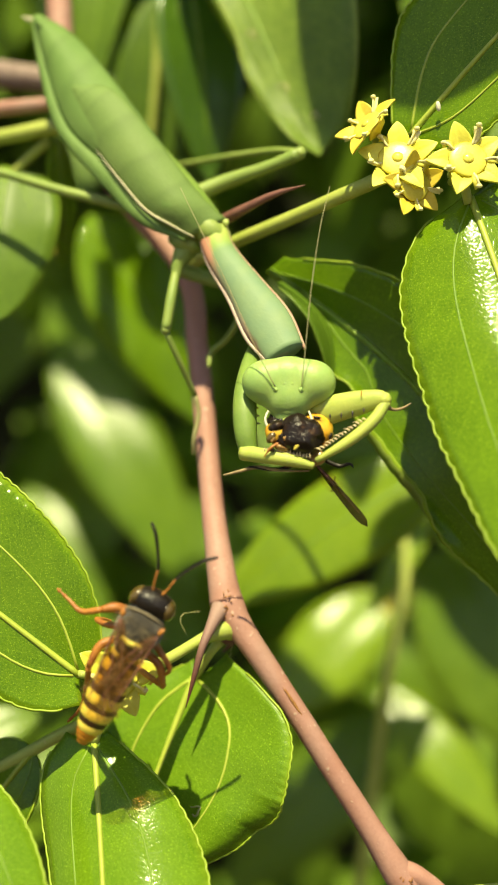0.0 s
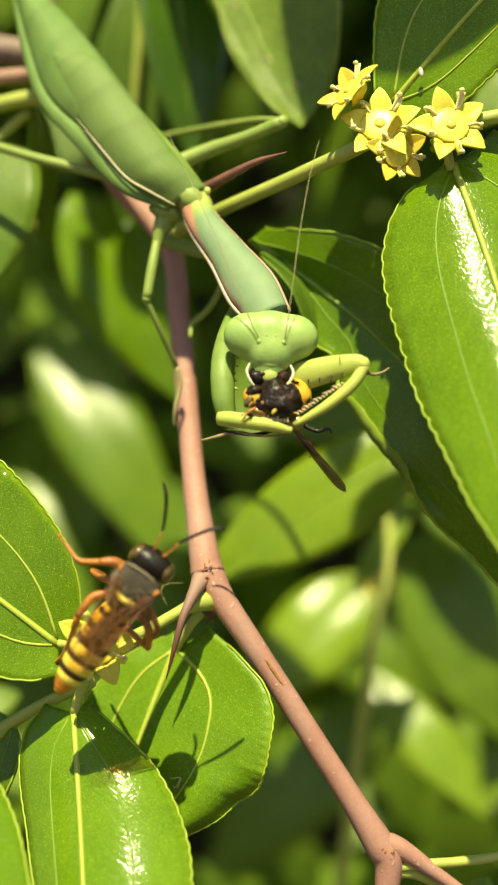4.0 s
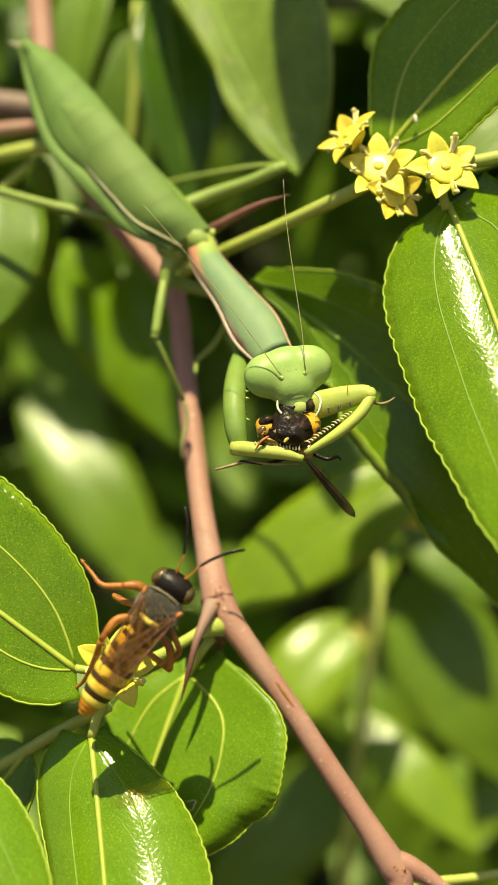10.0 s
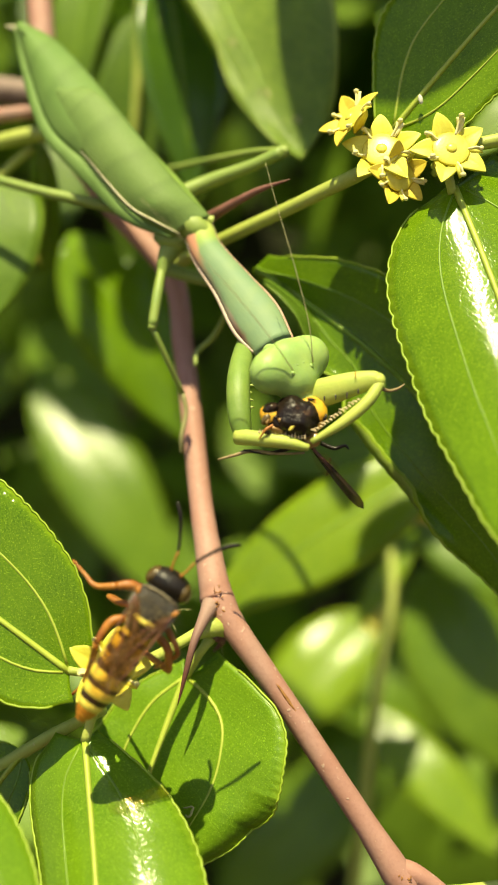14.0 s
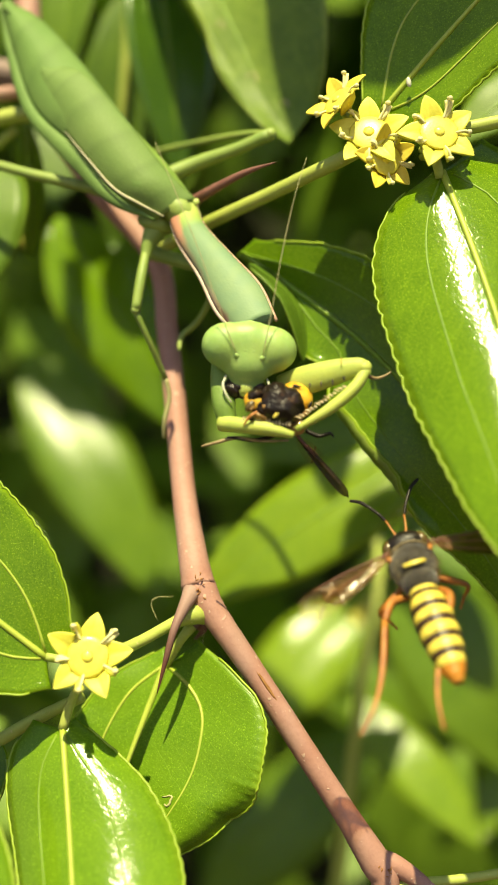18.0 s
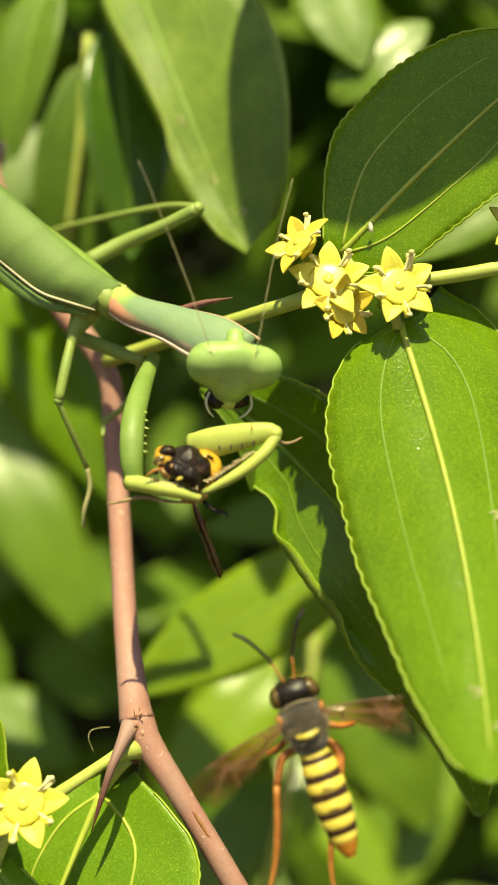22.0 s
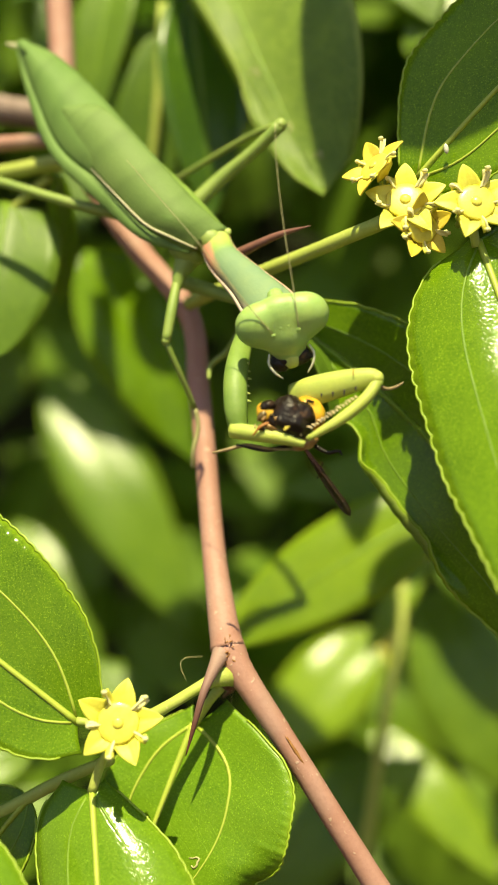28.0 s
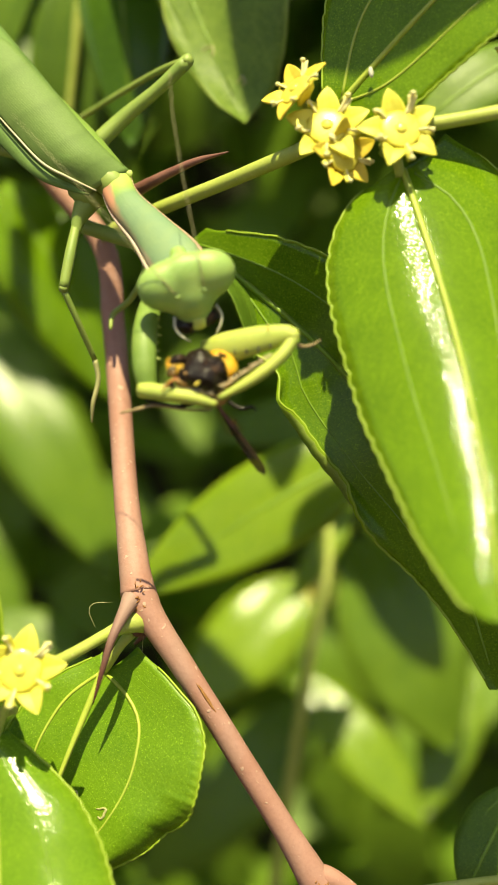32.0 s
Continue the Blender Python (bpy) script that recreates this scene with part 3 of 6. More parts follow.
def leaf(parent, base, tip, normal, width, material=None, label="", bend=0.06, fold=0.12, cup=0.0, sweep=0.0, peak=0.75, blunt=0.62,
         teeth=26, bite=0.022, ripple=0.015, hems=(), fine=True, veins=True, vein_material=None, seed=0, thick=0.22, gnaw=(), marks=(), lobe=(0.0, 0.0), bold=False, outline=None):
    """One three-veined leaf with a crenate edge. hems: (side, share of the half width, degrees, from, to) of an edge that is folded over
    between two shares of the length. outline: half widths of both sides at the places in STATIONS, for a leaf that is not even."""
    material = material or LEAF
    base, tip = Vector(base), Vector(tip)
    long = (tip - base).length
    ax = (tip - base) / long
    nor = Vector(normal)
    nor = (nor - ax * nor.dot(ax)).normalized()
    side = nor.cross(ax)
    rng = random.Random(seed)
    ph = [rng.uniform(0, 6.28) for _ in range(4)]

    def point(s, t):
        half = width / 2 * max(math.sin(math.pi * min(max(s, 0.0), 1.0) ** peak), 0.0) ** blunt
        if outline:
            half = half_width(outline[t > 0], s)
        for g_side, g_at, g_wide, g_deep in gnaw:
            if t * g_side > 0:
                half *= 1 - g_deep * max(0.0, 1 - ((s - g_at) / g_wide) ** 2)
        edge = abs(t) ** 6
        half *= 1 + bite * edge * (abs(math.sin(math.pi * s * teeth + ph[0])) ** 0.6 - 0.6) + 0.02 * math.sin(7 * s + ph[1] + t)
        w, h = t * half, 0.0
        for h_side, share, deg, h_from, h_to in hems:
            deg *= min(1.0, max(0.0, min(s - h_from, h_to - s) / 0.16 + 0.5))
            over = w * h_side - half * (1 - share)
            if over > 0 and half > 0.01:
                a = radians(deg) * min(1.0, over / (0.35 * share * half + 1e-6))
                w = h_side * (half * (1 - share) + over * math.cos(a))
                h += over * math.sin(a)
        u = w / (half_width(outline[t > 0], s) + 0.01) if outline else w / (width / 2)
        h += long * (bend * math.sin(math.pi * s)) + half * (fold * abs(u) + cup * u * u)
        h += ripple * width * abs(u) ** 1.5 * math.sin(9 * s + ph[2] + 2.2 * (t > 0)) + 0.006 * width * math.sin(23 * s + ph[3]) * u
        back = long * lobe[t > 0] * abs(t) ** 1.4 * (1 - s) ** 6
        return base + ax * (long * s - back) + side * (w + sweep * long * math.sin(math.pi * s)) + nor * h

    ns, nt = (teeth * 4, 16) if fine else (22, 8)
    pts, faces, uvs, split = sheet(point, ns, nt, thick, nor)
    blade = part("leaf", (pts, faces, uvs), material, parent, label, pivot=base, under=UNDER, split=split)
    if veins:
        vm = vein_material or VEIN
        big = max(0.9, width / 16)

        def up(s, t, d):
            p = point(s, t)
            q = (point(min(s + 0.01, 1), t) - p).cross(point(s, t + 0.02) - p)
            q = q.normalized() if q.length > 1e-9 else nor
            return p + q * d

        steps = [0.004 + 0.95 * i / 16 for i in range(17)] if fine else [0.01, 0.3, 0.6, 0.93]
        part("midrib", tube([up(s, 0, 0.02) for s in steps], [big * (0.26 * (1 - s) ** 0.8 + 0.05) for s in steps], 6, 2, nor), vm, blade)
        for sd in (-1, 1):
            steps = [0.02 + 0.80 * i / 12 for i in range(13)] if fine else [0.03, 0.3, 0.75]
            part("side_vein", tube([up(s, sd * 0.50 * (1 - math.exp(-s * 11)) ** 0.8, -0.01) for s in steps],
                                   [big * ((0.13 if bold else 0.095) * (1 - s) + 0.02) for s in steps], 5, 2, nor), VEIN if bold else VEIN_DIM, blade)
            if fine:
                part("leaf_margin", tube([point(0.03 + 0.94 * i / (teeth * 4), sd) for i in range(teeth * 4 + 1)], [0.10] * (teeth * 4 + 1), 5, 1, nor), RIM, blade, "thin yellowish toothed margin")
        for s, t, r in marks:
            c0, ex, ey = up(s, t, 0.03), (point(s + 0.01, t) - point(s, t)).normalized(), (point(s, t + 0.02) - point(s, t)).normalized()
            ring = [c0 + (ex * math.cos(k * 0.6283) + ey * math.sin(k * 0.6283)) * r * (1 + 0.25 * math.sin(k * 2.1 + s * 40)) for k in range(10)]
            part("scar", tube(ring[:8], [0.06, 0.09, 0.11, 0.10, 0.09, 0.08, 0.07, 0.05], 6, 2, nor), SCAR, blade, "small pale ring-shaped scar")
    return blade


# ---- ground far below, and a dark sheet standing in for the shrub's shaded inside ----
def ground():
    n = 24
    pts = [Vector((6000 * (i / n - 0.5) * abs(i / n - 0.5) * 4, 6000 * (k / n - 0.5) * abs(k / n - 0.5) * 4, -420 + 14 * noise.noise((i * 0.7, k * 0.7, 0)))) for i in range(n + 1) for k in range(n + 1)]
    faces = [(i * (n + 1) + k, (i + 1) * (n + 1) + k, (i + 1) * (n + 1) + k + 1, i * (n + 1) + k + 1) for i in range(n) for k in range(n)]
    ob = part("ground", (pts, faces, [(p.x / 100, p.y / 100) for p in pts]), SOIL, None)
    tagged(ob, "dark brown soil under the shrub with leaf litter", "ground", kind="structure")


ground()

# ---- the near branch with its leaves and flowers ----
branch = thing("jujube_branch", (9.17, -3.20, -40.66), "thorny pinkish jujube branch with glossy green leaves and yellow flowers", "branch")
stem_line = [(-26.93, 24.00, 58.77), (-25.71, 21.00, 47.24), (-23.63, 17.00, 36.00), (-17.52, 13.00, 26.06), (-11.30, 10.40, 18.40), (-10.12, 9.60, 11.63), (-9.13, 7.00, 5.06), (-7.97, 3.00, -2.97), (-6.85, 0.00, -8.59), (-6.41, -0.80, -10.52)]
part("stem", tube(stem_line, [1.35, 1.3, 1.2, 1.1, 1.0, 1.0, 0.98, 1.02, 1.25, 1.45], 18, 6, rough=0.03, seed=3), BARK, branch, "smooth pinkish brown stem")
lower = [(-6.41, -0.80, -10.52), (-5.04, -1.50, -12.69), (-1.80, -2.20, -17.22), (2.43, -2.50, -23.61), (5.70, -2.70, -28.60), (7.84, -2.80, -32.00), (8.66, -2.90, -33.76), (8.25, -3.20, -38.73), (8.39, -3.60, -44.13), (8.82, -4.00, -55.60)]
part("stem", tube(lower, [1.45, 1.12, 0.95, 0.95, 1.0, 1.25, 1.15, 0.80, 0.72, 0.70], 18, 6, rough=0.03, seed=4), BARK, branch, "smooth pinkish brown stem")
part("stem", tube([(7.65, -2.80, -31.85), (9.60, -2.80, -32.39), (12.89, -2.60, -34.65), (17.13, -2.40, -37.56)], [1.0, 0.85, 0.55, 0.35], 14, 6, rough=0.03, seed=5), BARK, branch, "tapering reddish side shoot")
def scar_flakes(at, spread, count, seed):
    """Small ragged flakes of torn bark."""
    rng = random.Random(seed)
    for _ in range(count):
        p = Vector(at) + Vector((rng.gauss(0, spread[0]), rng.uniform(-0.12, 0.08), rng.gauss(0, spread[1])))
        d = Vector((rng.uniform(-1, 1), rng.uniform(-0.4, 0.1), rng.uniform(-1, 1))).normalized() * rng.uniform(0.10, 0.30)
        part("bark_flake", tube([p - d, p + Vector((rng.uniform(-0.1, 0.1), -0.08, 0.05)), p + d], [0.03, rng.uniform(0.04, 0.085), 0.02], 5, 2), RUST, branch)


scar_flakes((-6.27, -2.22, -10.79), (0.22, 0.75), 14, 2)
scar_flakes((8.50, -3.90, -32.36), (0.42, 0.26), 12, 6)
part("scar", blob((-0.66, -3.15, -18.29), (0.14, 0.1, 1.5), (0, -33, 0), dent=0.3, seed=8), RUST, branch, "thin rusty scratch")
part("thorn", tube([(-6.68, -1.00, -10.48), (-7.25, -2.90, -11.56), (-8.00, -4.60, -13.34), (-8.64, -5.00, -15.72), (-9.33, -5.00, -18.37)], [0.95, 0.54, 0.33, 0.22, 0.03], 12, 5, rough=0.05, seed=6), THORN_NEAR, branch, "sharp thorn, grey-pink at its foot and dark red at the point")
part("thorn", tube([(-8.06, 4.00, 21.76), (-5.43, 1.50, 22.69), (-2.71, -0.50, 23.59), (-0.11, -2.10, 24.06)], [0.60, 0.42, 0.28, 0.04], 10, 5, rough=0.05, seed=7), THORN, branch, "sharp reddish brown thorn")
part("thorn", tube([(-6.61, 0.00, -13.75), (-6.10, 1.20, -14.20), (-6.96, 2.60, -15.27)], [0.4, 0.3, 0.1], 8, 4), THORN, branch, "small dark thorn behind the fork")
# fine hairs by the fork
part("hair", joined(tube([(-8.56, 0.00, -11.39), (-9.91, -1.00, -11.37), (-10.20, -1.50, -11.94), (-9.69, -1.50, -13.15)], [0.016] * 4, 4, 4), tube([(-6.03, 1.00, -13.77), (-6.09, 0.00, -15.02), (-5.90, -0.50, -15.87)], [0.014] * 3, 4, 4)), CREAM, branch, "loose pale hair")
# flower stalk, bulb and leaf stalks at the fork
part("flower_stalk", tube([(-5.83, -1.40, -12.78), (-6.69, -2.00, -12.58), (-8.18, -3.00, -13.13), (-10.61, -5.50, -14.25), (-12.42, -8.50, -14.80), (-13.44, -8.60, -14.93)], [0.75, 0.85, 0.50, 0.46, 0.50, 0.35], 12, 5, rough=0.03), TWIG, branch, "pale green flower stalk")
part("leaf_stalk", tube([(-6.94, -1.20, -13.61), (-7.77, -1.40, -14.72), (-9.10, 0.10, -17.04)], [0.5, 0.36, 0.32], 10, 4), TWIG, branch)
# the twig that carries the upper flowers
twig_line = [(-11.10, 9.00, 18.95), (-5.90, 5.00, 20.67), (-0.14, 1.00, 22.39), (4.47, -2.50, 23.78), (8.84, -4.50, 25.24), (15.34, -5.00, 25.97), (20.89, -5.00, 27.11), (27.69, -5.00, 28.48)]
part("green_twig", tube(twig_line, [0.62, 0.60, 0.60, 0.62, 0.60, 0.55, 0.55, 0.5], 12, 6, rough=0.04, seed=9), TWIG, branch, "yellow-green flowering twig")
part("green_twig", tube([(8.67, -2.80, -34.01), (11.03, -2.60, -33.73), (15.31, -2.20, -33.44), (20.97, -2.00, -32.53), (28.00, -2.00, -31.55)], [0.55, 0.42, 0.40, 0.38, 0.36], 10, 5, rough=0.04, seed=10), TWIG, branch)
part("green_twig", tube([(9.15, -2.60, -34.31), (11.09, -2.00, -34.74), (13.60, -1.00, -36.44)], [0.6, 0.5, 0.35], 10, 5), TWIG, branch)


def flower(parent, centre, faced, size, spin, material=None, label="", open_=1.0):
    """A five-pointed jujube flower: sepals, nectar disc, small spoon petals with stamens."""
    material = material or SEPAL
    c, f = Vector(centre), Vector(faced).normalized()
    u = f.orthogonal().normalized()
    w = f.cross(u)
    disc = part("flower", joined(blob(c, (size * 0.285, size * 0.285, size * 0.036), [math.degrees(a) for a in f.to_track_quat("Z", "Y").to_euler()], 8, 20, 0.05, 1),
                                 blob(c + f * size * 0.03, (size * 0.085, size * 0.085, size * 0.045), [math.degrees(a) for a in f.to_track_quat("Z", "Y").to_euler()], 8, 12)), DISC, parent, label, pivot=c)
    for k in range(5):
        a = radians(spin + 72 * k)
        d = u * math.cos(a) + w * math.sin(a)
        e = f.cross(d)
        tilt = 0.12 + 0.10 * math.sin(k * 2.3 + spin)

        def sep(s, t, d=d, e=e, tilt=tilt):
            half = size * 0.205 * (1 - s) ** 0.85 * (0.95 + 0.75 * s)
            out = size * (0.14 + 0.47 * s)
            rise = size * (0.10 * s * (1 - s) * 2 + tilt * (s - 0.4) * open_ - 0.05 + 0.05 * abs(t) ** 1.5 * (1 - s) - 0.025 * max(0, 1 - abs(t) * 5) * (1 - s))
            return c + d * out + e * (t * half) + f * rise

        g = sheet(sep, 12, 10, size * 0.03, f)
        part("sepal", g, material, disc)
        b = radians(spin + 36 + 72 * k)
        d2 = u * math.cos(b) + w * math.sin(b)
        o = c + d2 * size * 0.24
        p1, p2, p3 = o, o + d2 * size * 0.12 + f * size * 0.06, o + d2 * size * (0.20 + 0.05 * math.sin(k * 1.7)) + f * size * (0.10 + 0.08 * math.cos(k * 2.9 + spin))
        part("stamen", joined(tube([p1, p2, p3], [size * 0.022, size * 0.020, size * 0.018], 6, 3), blob(p3, (size * 0.046, size * 0.040, size * 0.036), rows=6, sides=8, dent=0.2, seed=k)), CREAM, disc)
        part("petal", tube([o - f * size * 0.02, p2 - f * size * 0.03 + d2.cross(f) * size * 0.03, p3 - f * size * 0.05], [size * 0.02, (size * 0.045, size * 0.025), (size * 0.07, size * 0.02)], 8, 3, f), CREAM if k % 2 else SEPAL, disc)
    return disc


flower(branch, (12.50, -6.60, 25.10), (0.08, -0.95, 0.30), 5.3, 98, None, label="open pale yellow five-pointed flower")
flower(branch, (7.20, -5.40, 25.48), (-0.10, -0.93, 0.35), 5.4, 80, None, label="open pale yellow five-pointed flower")
flower(branch, (4.78, -4.50, 28.32), (-0.65, -0.55, 0.55), 4.8, 40, SEPAL_OLD, label="ochre flower seen aslant", open_=1.8)
flower(branch, (8.54, -5.60, 23.33), (0.32, -0.90, -0.05), 4.4, 20, SEPAL_OLD, label="ochre flower nodding downward", open_=1.8)
flower(branch, (-14.02, -9.50, -14.79), (0.05, -0.96, 0.28), 5.6, 70, None, label="open pale yellow flower at the stalk's end")
flower(branch, (22.05, -4.00, 29.97), (0.45, -0.80, 0.40), 5.0, 60, None, label="open yellow flower on the flowering twig")
part("flower_stalk", joined(tube([(11.43, -4.20, 23.77), (12.46, -6.20, 24.53)], [0.3, 0.45], 8, 4), tube([(8.78, -3.00, 24.78), (7.32, -5.00, 25.18)], [0.3, 0.45], 8, 4), tube([(6.98, -2.00, 25.04), (5.28, -3.80, 27.83)], [0.3, 0.4], 8, 4), tube([(9.38, -4.00, 24.29), (8.83, -5.00, 23.11)], [0.3, 0.4], 8, 4)), TWIG, branch)
part("flower_stalk", tube([(20.55, -4.50, 27.15), (22.27, -4.00, 29.76)], [0.3, 0.4], 8, 4), TWIG, branch)

# leaves: the long shiny one under the flowers, the one above, the shaded gnawed one, the three below
leaf(branch, (12.93, -5.00, 22.54), (17.86, -22.00, -8.05), (-0.07, -0.86, 0.50), 15.5, LEAF, "long glossy bright green leaf with pale midrib", bend=-0.020, fold=0.04, cup=-0.34, teeth=26, seed=11, sweep=0.035, bite=0.030, lobe=(0.01, 0.10), marks=((0.83, -0.15, 0.35), (0.72, 0.62, 0.32), (0.47, 0.5, 0.30), (0.9, 0.2, 0.2)),
     outline=((0.6, 3.9, 5.9, 7.3, 7.9, 7.75, 7.1, 5.8, 4.65, 3.5, 2.5, 1.4), (4.1, 6.8, 8.3, 8.3, 7.4, 6.25, 5.1, 4.2, 3.5, 2.8, 2.1, 1.2)))
part("leaf_stalk", tube([(11.40, -4.70, 24.40), (12.30, -5.40, 23.50), (12.76, -5.20, 21.90)], [0.4, 0.4, 0.36], 8, 4), TWIG, branch)
leaf(branch, (8.34, -2.00, 27.94), (23.88, -6.00, 44.00), (-0.36, -0.90, 0.24), 15.0, LEAF, "broad glossy leaf above the flowers, half in shade", bend=0.03, fold=0.10, cup=-0.10, teeth=26, seed=12, bold=True, bite=0.03, lobe=(0.05, 0.05),
     outline=((1.0, 2.2, 4.0, 5.0, 5.3, 5.7, 5.8, 5.1, 3.9, 2.7, 1.7, 0.9), (1.0, 2.2, 4.1, 6.2, 7.8, 8.4, 8.5, 8.0, 6.9, 5.3, 3.7, 2.0)))
part("leaf_stalk", tube([(10.03, -3.00, 25.68), (8.77, -2.00, 27.90)], [0.4, 0.36], 8, 4), TWIG, branch)
leaf(branch, (-3.37, 6.00, 18.19), (22.40, 0.00, -17.70), (-0.30, -0.90, 0.10), 15.0, LEAF, "shaded dark green leaf, gnawed and folded along one edge", bend=0.03, fold=0.10, sweep=0.11, teeth=30, seed=13, vein_material=VEIN_DIM, ripple=0.03, hems=((-1, 0.20, 140, 0.32, 0.62),), gnaw=((-1, 0.30, 0.05, 0.25),), bite=0.03,
     outline=((0.4, 0.6, 1.1, 2.3, 5.0, 7.6, 7.4, 5.0, 2.9, 1.7, 1.0, 0.6), (1.8, 3.0, 4.8, 6.0, 6.5, 6.5, 6.2, 5.4, 4.2, 2.9, 1.9, 0.9)))
leaf(branch, (-2.40, 4.00, 16.90), (2.30, 2.60, 8.40), (0.85, -0.45, -0.35), 4.2, LEAF_MID, "small curled torn leaf", bend=0.12, fold=0.3, cup=-0.2, peak=0.8, teeth=12, seed=14, veins=False, sweep=0.10)
leaf(branch, (-9.19, 0.20, -16.97), (-14.60, -4.00, -32.20), (-0.30, -0.92, 0.30), 18.0, LEAF_MATTE, "round-shouldered leaf below the fork with thorn shadows and a rolled edge", bend=0.02, fold=0.05, cup=0.05, teeth=28, seed=15, bold=True, hems=((1, 0.24, -62, 0.50, 1.2),), bite=0.014, lobe=(0.08, 0.16), marks=((0.58, 0.16, 0.36), (0.60, 0.42, 0.42), (0.66, 0.2, 0.2)),
     outline=((0.8, 1.7, 3.0, 4.2, 4.9, 5.3, 5.3, 4.9, 4.0, 3.0, 2.0, 1.0), (2.2, 5.4, 8.7, 10.4, 11.1, 11.5, 11.2, 9.8, 7.6, 5.2, 3.2, 1.6)))
leaf(branch, (-16.39, -7.00, -20.64), (-11.73, -24.80, -42.74), (-0.20, -0.84, 0.50), 12.8, LEAF_YOUNG, "large glossy yellow-green leaf with a white sun glint", bend=-0.035, fold=0.04, cup=-0.34, teeth=30, seed=16, bite=0.018, lobe=(0.06, 0.03), sweep=-0.004,
     outline=((2.6, 4.5, 5.3, 5.4, 5.0, 4.5, 3.9, 3.2, 2.5, 1.8, 1.2, 0.6), (1.0, 2.2, 3.9, 5.7, 6.9, 7.45, 7.2, 6.6, 5.6, 4.2, 2.8, 1.4)))
part("leaf_stalk", tube([(-14.02, -8.20, -15.25), (-15.66, -7.20, -18.60), (-16.39, -7.00, -20.80)], [0.22, 0.36, 0.38], 8, 4), TWIG, branch)
leaf(branch, (-17.30, -8.00, -15.26), (-39.34, -6.00, 0.42), (-0.05, -0.93, 0.36), 14.0, LEAF, "broad green leaf behind the lower flower", bend=0.04, fold=0.10, teeth=30, seed=17, bite=0.022, bold=True, lobe=(0.06, 0.06),
     outline=((1.4, 2.8, 4.9, 6.6, 7.6, 8.2, 8.5, 8.4, 7.4, 5.6, 3.8, 2.0), (1.6, 3.2, 4.4, 4.9, 4.8, 4.5, 4.1, 3.4, 2.6, 1.9, 1.3, 0.7)))
part("leaf_stalk", tube([(-14.10, -8.20, -15.20), (-15.70, -7.70, -15.35), (-17.50, -7.95, -15.10)], [0.25, 0.34, 0.36], 8, 4), TWIG, branch)
leaf(branch, (-29.08, -12.00, -20.72), (-16.89, -22.00, -37.25), (0.30, -0.85, 0.42), 10.0, LEAF_YOUNG, "bright yellow-green leaf low beside the stalk", bend=0.06, fold=0.05, cup=-0.15, teeth=22, seed=18)
leaf(branch, (-22.22, -3.00, -22.72), (-28.86, 0.00, -32.08), (0.0, -0.75, 0.6), 8.0, LEAF, "small dark leaf behind the lower leaves", bend=0.05, teeth=18, seed=19)
part("green_twig", tube([(-15.07, -6.00, -18.50), (-19.63, -4.00, -20.97), (-24.39, -2.00, -24.02), (-30.34, 0.00, -27.22)], [0.45, 0.5, 0.55, 0.6], 10, 4), TWIG, branch)
# Two leaves added out of view, only to cast shade on leaves below.
leaf(branch, (1.00, -24.50, 85.50), (27.00, -26.50, 82.00), (-0.1, -0.6, 0.8), 12.5, LEAF, "unseen leaf added higher up to shade the broad one", teeth=24, seed=20, veins=False)
leaf(branch, (0.80, 0.00, 98.00), (0.40, -21.00, 86.00), (0.0, -0.47, 0.88), 9.5, LEAF, "unseen leaf added higher up to shade the hanging one", teeth=20, seed=21, veins=False)
# marks on the leaves
part("insect_egg", blob((10.46, -3.90, 29.88), (0.20, 0.18, 0.42), (0, -10, 0)), SPECK, branch, "tiny pale egg stuck on the leaf")


# ---- branches at the back ----
def back_leaf(parent, base, tip, normal, width, material=None, seed=0, **more):
    return leaf(parent, base, tip, normal, width, material or LEAF_FAR, fine=False, bite=0.0, seed=seed, teeth=10, vein_material=VEIN_DIM, **more)


near_back = thing("jujube_branch", (-36.29, 24.00, 39.27), "jujube branch behind the insect with hanging leaves", "branch")
part("stem", tube([(-38.14, 26.00, 42.24), (-30.77, 26.00, 41.08), (-24.27, 27.00, 40.57)], [1.6, 1.5, 1.3], 12, 4), BARK_GREY, near_back)
part("stem", tube([(-35.59, 18.00, 35.37), (-28.74, 16.00, 35.35), (-25.02, 15.00, 35.44), (-22.91, 15.00, 36.39)], [0.8, 0.75, 0.7, 0.3], 12, 4), BARK, near_back)
part("green_twig", tube([(-35.27, 17.00, 31.87), (-28.76, 14.00, 32.12), (-23.57, 13.00, 32.65), (-19.94, 14.00, 32.05)], [0.75, 0.75, 0.8, 0.6], 10, 4), TWIG, near_back)
part("green_twig", tube([(-32.98, 17.00, 25.03), (-28.47, 15.00, 29.07), (-25.17, 14.00, 31.55)], [0.45, 0.45, 0.5], 10, 4), TWIG, near_back)
back_leaf(near_back, (-29.40, 15.00, 29.40), (-29.72, 9.84, 13.77), (0.20, -0.90, 0.33), 11.5, LEAF_MID, 31, label="hanging mid-green leaf, half in shade", blunt=0.5, fold=0.25)
back_leaf(near_back, (-24.57, 15.00, 32.32), (-24.98, 20.00, 19.90), (0.5, -0.8, 0.2), 3.0, LEAF_YOUNG, 32)
